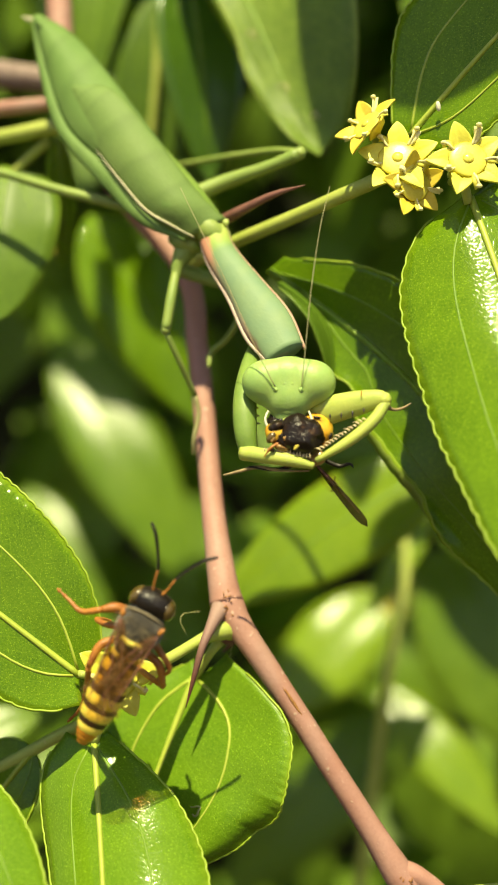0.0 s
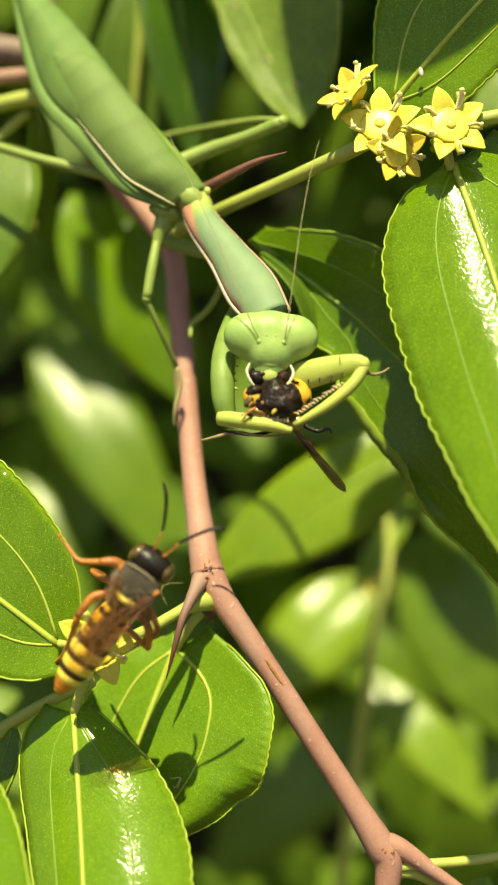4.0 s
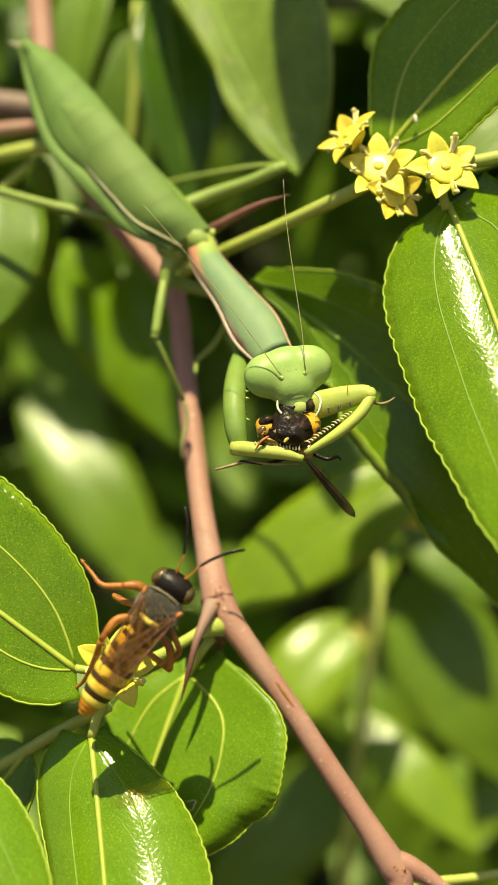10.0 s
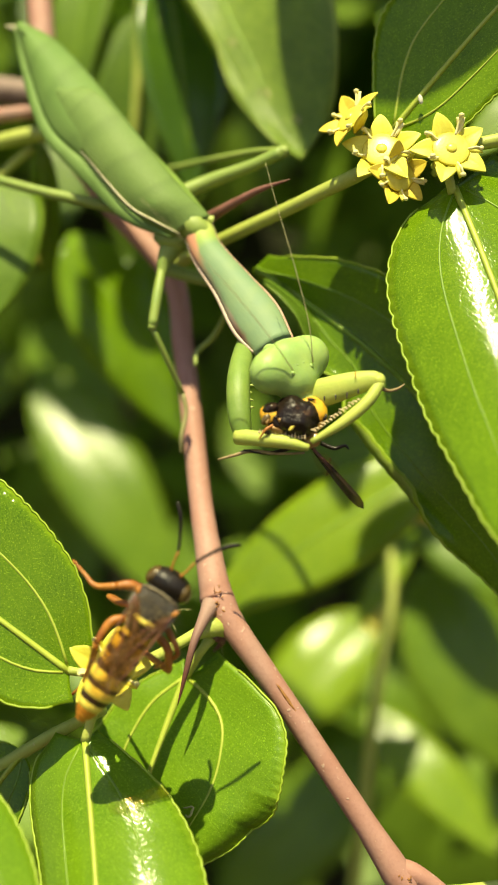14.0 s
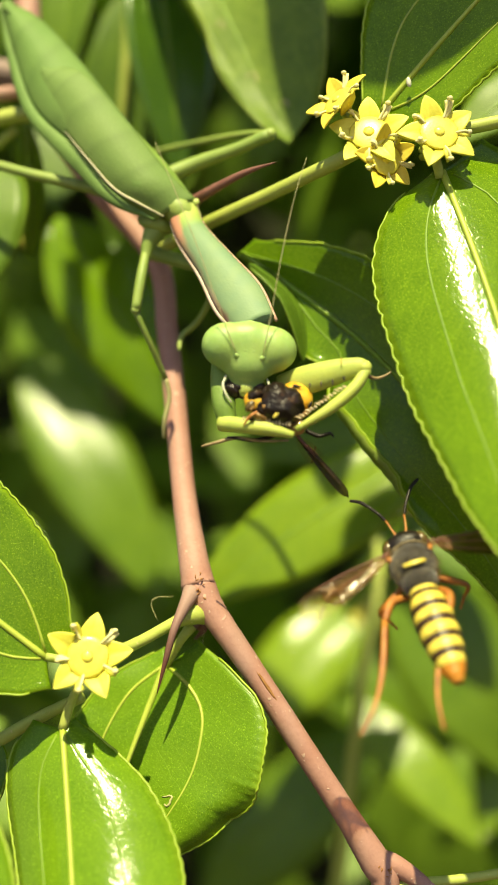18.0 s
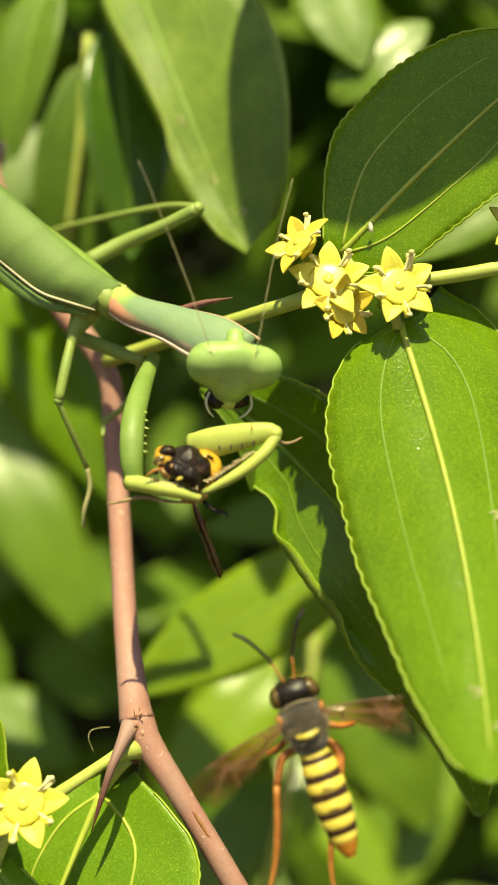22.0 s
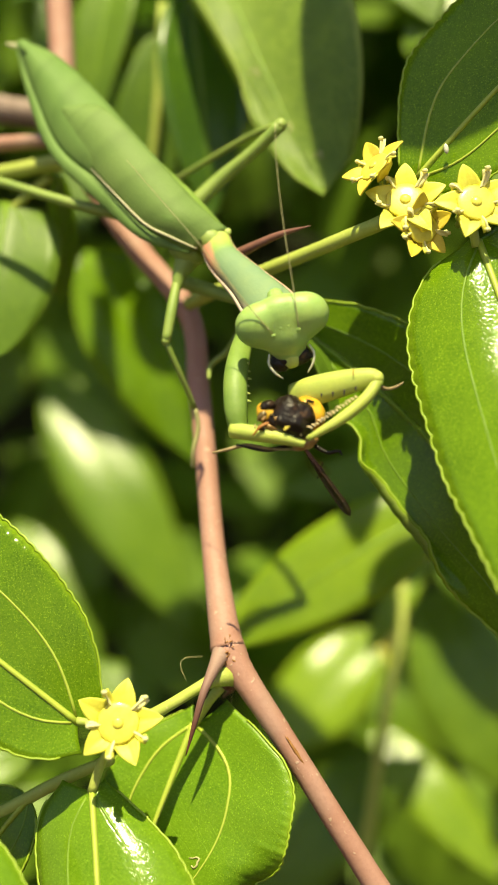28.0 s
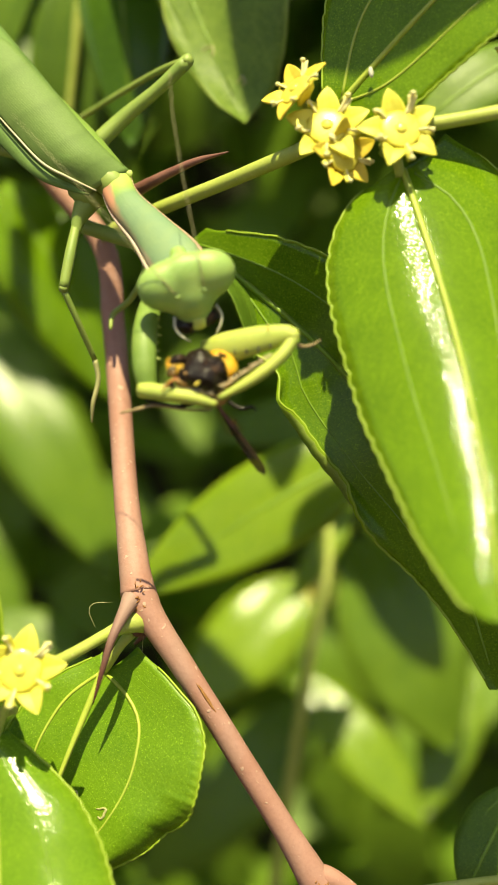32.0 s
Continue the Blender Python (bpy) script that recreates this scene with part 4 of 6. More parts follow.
back_leaf(near_back, (-13.26, 30.00, 63.96), (0.95, 13.00, 29.75), (-0.30, -0.90, 0.32), 14.0, LEAF_DULL, 33, label="large leaf hanging tip down in dappled light", fold=0.22, bend=0.04, ripple=0.085, hems=((-1, 0.30, 120, 0.1, 0.7),), marks=((0.62, -0.30, 0.45), (0.80, -0.15, 0.50), (0.91, 0.20, 0.40)),
          outline=((2.0, 3.2, 4.5, 5.6, 5.7, 4.9, 4.1, 3.5, 2.9, 2.2, 1.6, 1.0), (1.5, 3.2, 5.0, 7.0, 8.9, 10.1, 10.6, 10.0, 8.6, 6.6, 4.5, 2.5)))
back_leaf(near_back, (-26.27, 22.00, 25.56), (-24.98, 20.00, 20.59), (0.3, -0.9, 0.3), 2.6, LEAF_YELLOW, 37, label="small yellowing leaf tip")
back_leaf(near_back, (-13.73, 30.00, 55.34), (-10.80, 28.00, 30.56), (0.3, -0.92, 0.2), 9.5, LEAF_DARK, 34, fold=0.18)
back_leaf(near_back, (-22.27, 38.00, 63.13), (-25.05, 34.00, 41.25), (-0.25, -0.80, 0.50), 7.5, LEAF_MID, 35)
part("green_twig", tube([(-16.93, 33.00, 55.31), (-17.32, 33.00, 44.05), (-18.44, 34.00, 32.94)], [0.5, 0.5, 0.4], 8, 4), TWIG, near_back)
back_leaf(near_back, (-16.77, 36.00, 53.42), (-19.34, 38.00, 24.22), (0.1, -0.95, 0.25), 9.5, LEAF_MID, 36)

far_back = thing("jujube_branch", (5.86, 60.00, -68.90), "sunlit jujube branch with large leaves, out of focus", "branch")
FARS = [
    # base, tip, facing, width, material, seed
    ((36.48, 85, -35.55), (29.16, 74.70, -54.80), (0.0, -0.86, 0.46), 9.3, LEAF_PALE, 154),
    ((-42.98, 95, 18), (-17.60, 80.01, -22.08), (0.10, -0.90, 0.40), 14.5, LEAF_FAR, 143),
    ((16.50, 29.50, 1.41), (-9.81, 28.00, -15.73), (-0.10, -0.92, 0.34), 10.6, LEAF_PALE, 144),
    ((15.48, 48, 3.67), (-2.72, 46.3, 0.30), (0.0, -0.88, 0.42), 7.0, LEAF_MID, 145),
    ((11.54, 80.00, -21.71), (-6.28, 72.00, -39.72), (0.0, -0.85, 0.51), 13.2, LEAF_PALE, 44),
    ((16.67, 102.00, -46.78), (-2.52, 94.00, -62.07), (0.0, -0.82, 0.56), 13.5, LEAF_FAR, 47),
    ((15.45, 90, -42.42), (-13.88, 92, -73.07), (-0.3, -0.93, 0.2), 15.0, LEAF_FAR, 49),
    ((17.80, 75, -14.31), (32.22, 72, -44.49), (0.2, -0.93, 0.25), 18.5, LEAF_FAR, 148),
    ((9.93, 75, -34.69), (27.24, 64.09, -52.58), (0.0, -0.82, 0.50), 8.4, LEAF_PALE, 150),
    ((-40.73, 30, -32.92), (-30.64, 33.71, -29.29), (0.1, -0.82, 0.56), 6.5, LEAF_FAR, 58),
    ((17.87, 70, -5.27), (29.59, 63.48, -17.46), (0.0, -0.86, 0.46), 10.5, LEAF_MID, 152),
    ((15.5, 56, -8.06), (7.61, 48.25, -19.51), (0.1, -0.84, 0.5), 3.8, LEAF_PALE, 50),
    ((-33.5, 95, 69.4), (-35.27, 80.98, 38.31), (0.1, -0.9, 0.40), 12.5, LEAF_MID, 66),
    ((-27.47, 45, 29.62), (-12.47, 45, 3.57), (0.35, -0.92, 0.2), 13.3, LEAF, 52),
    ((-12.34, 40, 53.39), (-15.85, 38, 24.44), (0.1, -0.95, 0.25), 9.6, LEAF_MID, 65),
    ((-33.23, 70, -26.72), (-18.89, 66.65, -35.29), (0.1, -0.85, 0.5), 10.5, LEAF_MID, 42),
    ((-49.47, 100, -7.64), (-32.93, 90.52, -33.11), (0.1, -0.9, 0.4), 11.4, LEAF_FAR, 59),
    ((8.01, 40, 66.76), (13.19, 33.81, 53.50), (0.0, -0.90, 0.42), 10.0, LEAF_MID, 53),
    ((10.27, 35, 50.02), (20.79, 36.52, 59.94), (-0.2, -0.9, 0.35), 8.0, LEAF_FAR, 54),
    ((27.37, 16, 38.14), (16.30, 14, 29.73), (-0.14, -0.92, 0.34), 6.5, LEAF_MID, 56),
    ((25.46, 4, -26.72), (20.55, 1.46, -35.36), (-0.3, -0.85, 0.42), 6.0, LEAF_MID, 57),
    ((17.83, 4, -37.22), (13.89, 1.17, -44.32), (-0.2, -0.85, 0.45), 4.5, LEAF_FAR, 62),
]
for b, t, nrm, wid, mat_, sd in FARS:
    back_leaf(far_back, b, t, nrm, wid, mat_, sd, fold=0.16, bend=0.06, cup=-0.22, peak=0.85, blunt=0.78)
part("green_twig", tube([(11.10, 56.00, -3.93), (12.24, 50.00, -13.53), (10.00, 46.00, -25.60), (8.25, 50.00, -42.35), (5.86, 60.00, -68.90)], [0.5, 0.6, 0.7, 0.8, 1.0], 8, 5), TWIG, far_back)
flower(far_back, (12.80, 31.00, -3.60), (0.0, -0.9, 0.4), 5.6, 10, SEPAL_OLD, label="ochre flower out of focus")
flower(far_back, (13.10, 79.00, -22.80), (0.1, -0.9, 0.4), 6.0, 30, None, label="yellow flower out of focus")


def foliage_mass(name, label, box, count, seed, size, flat, material):
    """A mass of many leaves, deep in the shrub or over it."""
    rng = random.Random(seed)
    geos = []
    for _ in range(count):
        c = Vector([rng.uniform(*box[k]) for k in range(3)])
        d = Vector((rng.uniform(-1, 1), rng.uniform(-0.4, 0.4), rng.uniform(-1.2, 0.3))).normalized()
        nor = Vector((rng.uniform(-0.5, 0.5), rng.uniform(-1, -0.2) * (1 - flat), rng.uniform(0.1, 1))).normalized()
        nor = (nor - d * nor.dot(d)).normalized()
        sd = d.cross(nor)
        long, wide, up = rng.uniform(0.7, 1.2) * size, rng.uniform(0.34, 0.48) * size, rng.uniform(-0.1, 0.15) * size
        pts, uvs, faces = [], [], []
        for i in range(7):
            s = i / 6
            h = wide / 2 * math.sin(math.pi * s**0.8) ** 0.6 if 0 < i < 6 else 0.0
            for t in (-1, 0, 1):
                pts.append(c + d * (long * (s - 0.5)) + sd * (t * h) + nor * (up * math.sin(math.pi * s) + 0.12 * h * abs(t)))
                uvs.append((s, 0.5 + t / 2))
        for i in range(6):
            for k in range(2):
                a = i * 3 + k
                faces.append((a, a + 3, a + 4, a + 1))
        geos.append((pts, faces, uvs))
    ob = part(name, joined(*geos), material, None)
    return tagged(ob, label, "foliage", kind="stuff")


# Added dark sheet that closes the view; shade inside the shrub is its colour.
def shade_sheet():
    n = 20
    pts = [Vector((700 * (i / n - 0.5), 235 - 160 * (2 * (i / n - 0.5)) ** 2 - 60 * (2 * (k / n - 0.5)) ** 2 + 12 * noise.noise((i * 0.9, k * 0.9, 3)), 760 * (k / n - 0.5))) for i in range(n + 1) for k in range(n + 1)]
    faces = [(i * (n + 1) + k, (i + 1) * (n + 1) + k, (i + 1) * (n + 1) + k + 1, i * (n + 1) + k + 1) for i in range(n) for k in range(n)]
    tagged(part("backdrop", (pts, faces, [(p.x / 50, p.z / 50) for p in pts]), THICKET_SHADE, None), "added dark sheet standing in for the shade inside the shrub", "backdrop", kind="structure")


shade_sheet()
foliage_mass("shrub_foliage", "dense shaded jujube foliage deep in the shrub", ((-115, 115), (105, 185), (-120, 110)), 420, 5, 30, 0.2, LEAF_MID)
# Canopy added out of view to keep the sun off the deep leaves.
foliage_mass("shrub_canopy", "unseen jujube foliage added overhead to shade the shrub's inside", ((-160, 160), (48, 230), (82, 150)), 520, 6, 34, 0.7, LEAF_DARK)


# ---- the mantis ----
HIP = Vector((-8.26, 2.00, 21.34))  # where the forebody joins the hind body
mantis = thing("praying_mantis", HIP, "bright green praying mantis on the stem, eating a captured wasp", "insect")

# hind body under the folded wings
back = [(-8.26, 2.00, 21.25), (-10.97, 2.60, 23.48), (-14.79, 4.00, 27.29), (-18.68, 6.00, 32.16), (-22.31, 8.50, 37.70), (-24.84, 10.50, 41.21)]
abdomen = part("abdomen", tube(back, [(1.5, 1.2), (2.3, 1.6), (2.6, 1.7), (2.3, 1.5), (1.7, 1.1), (0.5, 0.4)], 18, 5), M_BODY, mantis, pivot=HIP)


def wing_cover(lines, thick, lift, name_label, material):
    """A folded forewing: a thin curved shell between two edges, given as base-to-tip lines of places."""
    left, right = (spline(l, 8) for l in lines)
    n = min(len(left), len(right)) - 1

    def point(s, t):
        k = min(int(s * n), n - 1)
        f = s * n - k
        a, b = left[k].lerp(left[k + 1], f), right[k].lerp(right[k + 1], f)
        m = a.lerp(b, (t + 1) / 2)
        return m + Vector((0, -1, 0)) * lift * (1 - t * t) * min(1.0, 0.35 + s * 4) * (1 - 0.55 * s)

    return part("wing_cover", sheet(point, n, 14, thick, (0, -1, 0)), material, abdomen, name_label)


edge_r = [(-6.83, 2.20, 21.85), (-9.41, 2.60, 24.44), (-12.53, 3.80, 28.51), (-17.94, 6.60, 35.73), (-21.75, 9.00, 40.06), (-24.92, 10.80, 42.36)]
edge_m = [(-9.72, 1.20, 20.36), (-13.56, 1.60, 22.45), (-17.10, 3.00, 26.51), (-21.35, 5.40, 30.78), (-23.97, 8.20, 36.87), (-25.77, 10.80, 41.95)]
wing_cover((edge_m, edge_r), 0.12, 2.2, "smooth green folded wing cover", M_WING)
edge_i = [(-6.92, 1.00, 21.75), (-9.45, 1.20, 24.37), (-12.51, 2.20, 28.34), (-16.29, 3.90, 32.97), (-18.50, 5.00, 34.28), (-20.29, 5.60, 34.57)]
edge_j = [(-10.07, 0.90, 20.12), (-13.50, 1.20, 22.38), (-16.74, 2.40, 26.19), (-19.58, 4.20, 29.98), (-20.91, 5.20, 32.47), (-21.15, 5.60, 33.83)]
wing_cover((edge_j, edge_i), 0.10, 1.3, "upper wing cover of slightly deeper green", M_WING2)
edge_k = [(-10.18, 1.00, 19.95), (-14.13, 1.50, 21.62), (-17.59, 3.00, 25.05), (-22.14, 5.50, 30.31), (-24.51, 8.30, 36.39), (-25.90, 10.90, 41.88)]
wing_cover((edge_k, edge_m), 0.12, 0.35, "narrow green front field of the wing", M_WING)
part("wing_edge", tube([Vector(p) + Vector((0, -0.45, 0)) for p in ((-9.45, 0.90, 20.22), (-11.62, 0.90, 21.37), (-13.70, 1.20, 22.67), (-15.95, 2.10, 25.25), (-18.32, 3.40, 28.17))], [0.06, 0.11, 0.11, 0.08, 0.02], 8, 6), M_EDGE, abdomen, "cream line along the wing's front edge")
part("wing_tip", tube([(-24.86, 11.00, 41.90), (-26.08, 11.60, 42.32), (-27.16, 12.00, 42.79)], [0.5, 0.3, 0.08], 8, 4), M_EDGE, abdomen, "brownish tail tip")
for k, s_ in enumerate((0.80, 0.86, 0.915)):
    p = Vector((-22.04, 8.00, 37.30)).lerp(Vector((-24.31, 9.60, 40.65)), k / 2)
    part("abdomen_ring", tube([p + Vector((-1.5 + 0.25 * k, -0.05, 0.75)), p + Vector((-0.3, -0.95, 0.2)), p + Vector((1.1 - 0.25 * k, -0.05, -0.6))], [0.05, 0.07, 0.05], 6, 5), M_WING, abdomen)
part("hip_joint", joined(blob((-8.22, 1.60, 20.90), (2.2, 1.5, 1.3), (0, 40, 0), dent=0.1, seed=2), blob((-10.36, 2.60, 20.18), (1.6, 1.4, 1.1), (0, 20, 0), dent=0.2, seed=3)), M_LEG, mantis, "pale folded joint behind the forebody")
part("hip_corner", blob((-6.81, 0.90, 21.54), (0.30, 0.12, 0.28), dent=0.3), M_FACE, abdomen, "small yellow corner of the wing base")

# forebody
NECK = Vector((-1.48, -5.00, 9.93))
pro = [(-8.03, 1.60, 21.13), (-7.14, 0.40, 18.72), (-4.98, -1.60, 15.66), (-3.02, -3.40, 12.60), (-1.53, -4.90, 10.11)]
pronotum = part("pronotum", tube(pro, [(1.30, 0.95), (1.32, 1.0), (1.55, 1.1), (1.98, 1.15), (1.62, 0.95)], 28, 8), M_PRO, mantis, "blue-green neck shield", pivot=HIP)
for sgn, wide in ((-1, (1.30, 1.34, 1.58, 2.00, 1.64)), (1, (1.30, 1.34, 1.58, 2.00, 1.64))):
    line = []
    for p, q, w in zip(pro, pro[1:] + [NECK], wide):
        p, q = Vector(p), Vector(q)
        d = (q - p).normalized()
        line.append(p + Vector((0, -1, 0)).cross(d).normalized() * (-sgn * w))
    part("shield_margin", tube(line, [0.08, 0.14, 0.20, 0.22, 0.16] if sgn > 0 else [0.04, 0.05, 0.07, 0.14, 0.14], 8, 8), PINK_PALE if sgn > 0 else PINK, pronotum, "pinkish rim with fine teeth")
    for i, p in enumerate(spline(line, 12)[2:-2]):
        if i % 2 == 0:
            part("rim_tooth", blob(p + Vector((-sgn * -0.0, -0.12, 0)) , (0.09, 0.11, 0.08) if sgn > 0 else (0.06, 0.07, 0.05), rows=4, sides=6), PINK if sgn > 0 else SCAR, pronotum)

# head: broad triangle with two large eyes
HEAD = Vector((-1.11, -8.20, 7.17))


def H(x, y, z):
    return HEAD + Vector((x, y, z))


def smooth_union(centre, bodies, rows=44, sides=64, sharp=6.0):
    """One smooth skin round several ellipsoids (centre, half-lengths), seen from a place inside them."""
    o = Vector(centre)
    pts, faces, uvs = [], [], []
    for i in range(rows + 1):
        th = math.pi * i / rows
        for k in range(sides):
            ph = 2 * math.pi * k / sides
            d = Vector((math.sin(th) * math.cos(ph), math.sin(th) * math.sin(ph), math.cos(th)))
            total = 0.0
            for c, r in bodies:
                p = Vector([(o[n] - c[n]) / r[n] for n in range(3)])
                q = Vector([d[n] / r[n] for n in range(3)])
                disc = p.dot(q) ** 2 - q.dot(q) * (p.dot(p) - 1)
                if disc > 0:
                    far = (-p.dot(q) + disc**0.5) / q.dot(q)
                    if far > 0:
                        total += far**sharp
            pts.append(o + d * total ** (1 / sharp))
            uvs.append((i / rows, k / sides))
    for i in range(rows):
        for k in range(sides):
            a, b = i * sides + k, i * sides + (k + 1) % sides
            faces.append((a, a + sides, b + sides, b))
    return pts, faces, uvs


EYES = [(H(sgn * 1.88, -0.20, 0.62), (1.66, 1.38, 1.58)) for sgn in (-1, 1)]
skull = smooth_union(H(0, 0, 0.4), [(H(0, -0.12, 0.72), (2.50, 1.42, 1.92)), (H(0, -0.40, -0.6), (1.8, 1.40, 1.6)), (H(0, -0.45, -1.75), (1.1, 0.85, 1.0))] + EYES)
feelers = []
head = part("head", skull, M_HEAD, mantis, "broad triangular pale green head", pivot=HEAD)
for sgn in (-1, 1):
    part("eye", blob(EYES[sgn > 0][0], [r * 1.012 for r in EYES[0][1]], (0, 0, 0), 24, 36), M_EYE, head, "large smooth green compound eye")
    part("antenna_base", blob(H(sgn * 0.95, -1.56, 0.15), (0.22, 0.16, 0.20), rows=8, sides=12), M_HEAD, head)
    reach = (-2.6, -4.6, -6.8, -8.4) if sgn < 0 else (1.3, 1.7, 2.3, 3.0)
    root = H(sgn * 1.0, -1.8, 0.4)
    feeler = part("antenna", tube([root] + [H(x, y, z) for x, (y, z) in zip(reach, ((-2.3, 3.6), (-2.0, 8.0), (-1.2, 12.4), (-0.4, 15.6)))], [0.042, 0.036, 0.030, 0.024, 0.016], 6, 6), THREAD, head, "thin tan thread antenna", pivot=root)
    feelers.append((feeler, root - HEAD))
    part("mandible", tube([H(sgn * 0.7, -0.55, -2.2), H(sgn * 0.75, -0.6, -2.6), H(sgn * 0.3, -0.6, -3.0)], [0.3, 0.28, 0.1], 8, 4), M_FACE, head)
    part("palp", tube([H(sgn * 1.55, -1.0, -1.5), H(sgn * 1.75, -1.5, -2.1), H(sgn * 1.45, -1.75, -2.8), H(sgn * 0.95, -1.75, -3.4)], [0.08, 0.09, 0.09, 0.05], 8, 4), PALP, head, "small white mouth feeler")
for x, z in ((-0.30, 0.62), (0.30, 0.62), (0, 0.36)):
    part("ocellus", blob(H(x, -1.56, z), (0.12, 0.10, 0.12), rows=6, sides=10), M_HEAD, head)
part("face_plate", joined(blob(H(0, -1.14, -0.55), (1.15, 0.62, 0.40), (0, 0, 0), 10, 18, 0.05), blob(H(0, -1.08, -1.35), (0.95, 0.55, 0.62), (0, 0, 0), 10, 18, 0.05)), M_HEAD, head, "ridged face plate")
part("lip", blob(H(0, -1.05, -2.30), (0.72, 0.55, 0.75), dent=0.08, seed=3), M_FACE, head, "yellowish lip")
part("mouthful", joined(blob(H(0, -0.55, -2.35), (1.75, 0.95, 0.85), (0, 0, 0), 20, 28, 0.14, 4), blob(H(-0.9, -0.9, -2.55), (0.75, 0.6, 0.6), (0, 20, 0), 14, 18, 0.2, 6)), PREY_BLACK, head, "black morsel of wasp in the jaws")
part("neck", tube([H(0, 2.1, 1.9), H(0, 1.4, 1.6), H(0, 0.6, 1.2)], [0.6, 0.75, 0.9], 12, 4), M_HEAD, head)


# grasping forelegs
def spines(parent, a, b, way, count, long, material, back_=0.0, thick=0.12):
    a, b, way = Vector(a), Vector(b), Vector(way).normalized()
    for i in range(count):
        p = a.lerp(b, (i + 0.5) / count)
        k = long * (0.75 + 0.45 * ((i * 7) % 3) / 2)
        part("spine", tube([p, p + way * k * 0.6, p + way * k + (b - a).normalized() * k * back_], [thick, thick * 0.7, 0.015], 6, 2), material, parent)


R_KNEE = Vector((6.13, -9.50, 6.50))
arm_r = part("foreleg", tube([(-0.11, -7.00, 5.18), (1.42, -8.20, 5.54), (3.77, -9.00, 6.15), (5.58, -9.40, 6.54), R_KNEE], [(0.95, 0.55), (1.12, 0.6), (0.98, 0.58), (0.72, 0.52), (0.55, 0.45)], 16, 6), M_ARM, mantis, "yellow-green grasping foreleg with a spiny shin", pivot=R_KNEE)
shin_r = [(6.25, -9.50, 6.33), (5.31, -10.00, 4.93), (3.46, -10.20, 3.35), (1.02, -10.00, 1.88)]
part("shin", tube(shin_r, [0.42, 0.46, 0.42, 0.22], 12, 6), M_ARM, arm_r, "slim yellow-green shin")
spines(arm_r, (4.80, -10.20, 5.05), (1.27, -10.30, 2.57), (-0.75, -0.1, 0.65), 15, 0.32, SPINE, 0.5, 0.085)
spines(arm_r, (1.64, -8.90, 5.28), (5.02, -9.70, 5.90), (-0.05, -0.25, -0.95), 4, 0.50, SPINE_BLACK, thick=0.08)
part("tarsus", tube([(6.37, -9.00, 5.91), (6.98, -8.80, 5.75), (7.67, -8.60, 5.92), (8.18, -8.60, 6.27)], [0.17, 0.12, 0.11, 0.05], 8, 4), TARSUS, arm_r, "thin brown foot")
part("knee", blob(R_KNEE, (0.55, 0.5, 0.55), dent=0.1), M_ARM, arm_r)
part("knee_mark", blob((4.37, -9.90, 6.91), (0.05, 0.06, 0.30)), AMBER, arm_r, "small rusty mark")

L_KNEE = Vector((-4.15, -8.50, 2.46))
arm_l = part("foreleg", tube([(-3.70, 1.00, 12.10), (-4.25, -3.60, 9.50), (-4.55, -7.00, 6.82), (-4.45, -8.30, 4.20), L_KNEE], [(0.55, 0.5), (0.82, 0.65), (0.92, 0.72), (0.90, 0.70), (0.72, 0.6)], 16, 6), M_ARM2, mantis, "green grasping foreleg seen end-on", pivot=R_KNEE)
shin_l = [(-4.61, -8.60, 2.38), (-2.83, -9.60, 2.17), (-0.89, -10.00, 1.90), (0.86, -10.00, 1.45)]
part("shin", tube(shin_l, [0.62, 0.58, 0.52, 0.26], 12, 6), M_ARM, arm_l, "yellow-green spined shin")
part("knee", blob(L_KNEE, (0.78, 0.7, 0.72), dent=0.12), M_ARM, arm_l)
spines(arm_l, (-2.98, -10.00, 2.61), (0.69, -10.30, 2.06), (-0.12, -0.2, 0.95), 15, 0.34, SPINE, 0.2, 0.085)
spines(arm_l, (-3.80, -6.40, 7.90), (-3.72, -8.10, 4.40), (0.95, -0.2, -0.2), 6, 0.4, M_FACE)
part("tarsus", tube([(0.51, -9.40, 1.08), (-1.56, -9.00, 1.04), (-3.51, -8.80, 1.27), (-4.81, -8.80, 0.96), (-6.07, -8.80, 0.64)], [0.08, 0.10, 0.15, 0.13, 0.08], 8, 5), TARSUS, arm_l, "thin brown foot")


# walking legs
def walking_leg(lines, radii, label="", materials=None):
    mats = materials or [M_LEG] * len(lines)
    first = part("walking_leg", tube(lines[0], radii[0], 10, 5), mats[0], mantis, label or "slender green walking leg", pivot=lines[0][0])
    for l, r, m in zip(lines[1:], radii[1:], mats[1:]):
        part("leg_segment", tube(l, r, 8, 5), m, first)
    part("knee", blob(lines[0][-1], [radii[0][-1] * 0.96] * 3, dent=0.15), mats[0], first)
    return first


walking_leg([[(-12.03, 4.00, 22.16), (-16.44, 5.00, 23.74), (-21.98, 6.00, 25.25), (-28.19, 8.00, 27.36), (-31.66, 9.00, 28.36)]], [[0.55, 0.52, 0.46, 0.42, 0.40]], materials=[M_LEG])
hind_leg = walking_leg([[(-10.41, 5.00, 24.40), (-7.18, 5.00, 25.77), (-3.65, 4.00, 26.73), (-0.60, 3.00, 27.76)], [(-0.51, 3.40, 27.94), (-3.86, 8.00, 29.08), (-11.73, 14.00, 29.29), (-17.28, 18.00, 29.06)]], [[0.8, 0.68, 0.56, 0.58], [0.36, 0.30, 0.26, 0.22]], "long green hind leg bent at the knee")
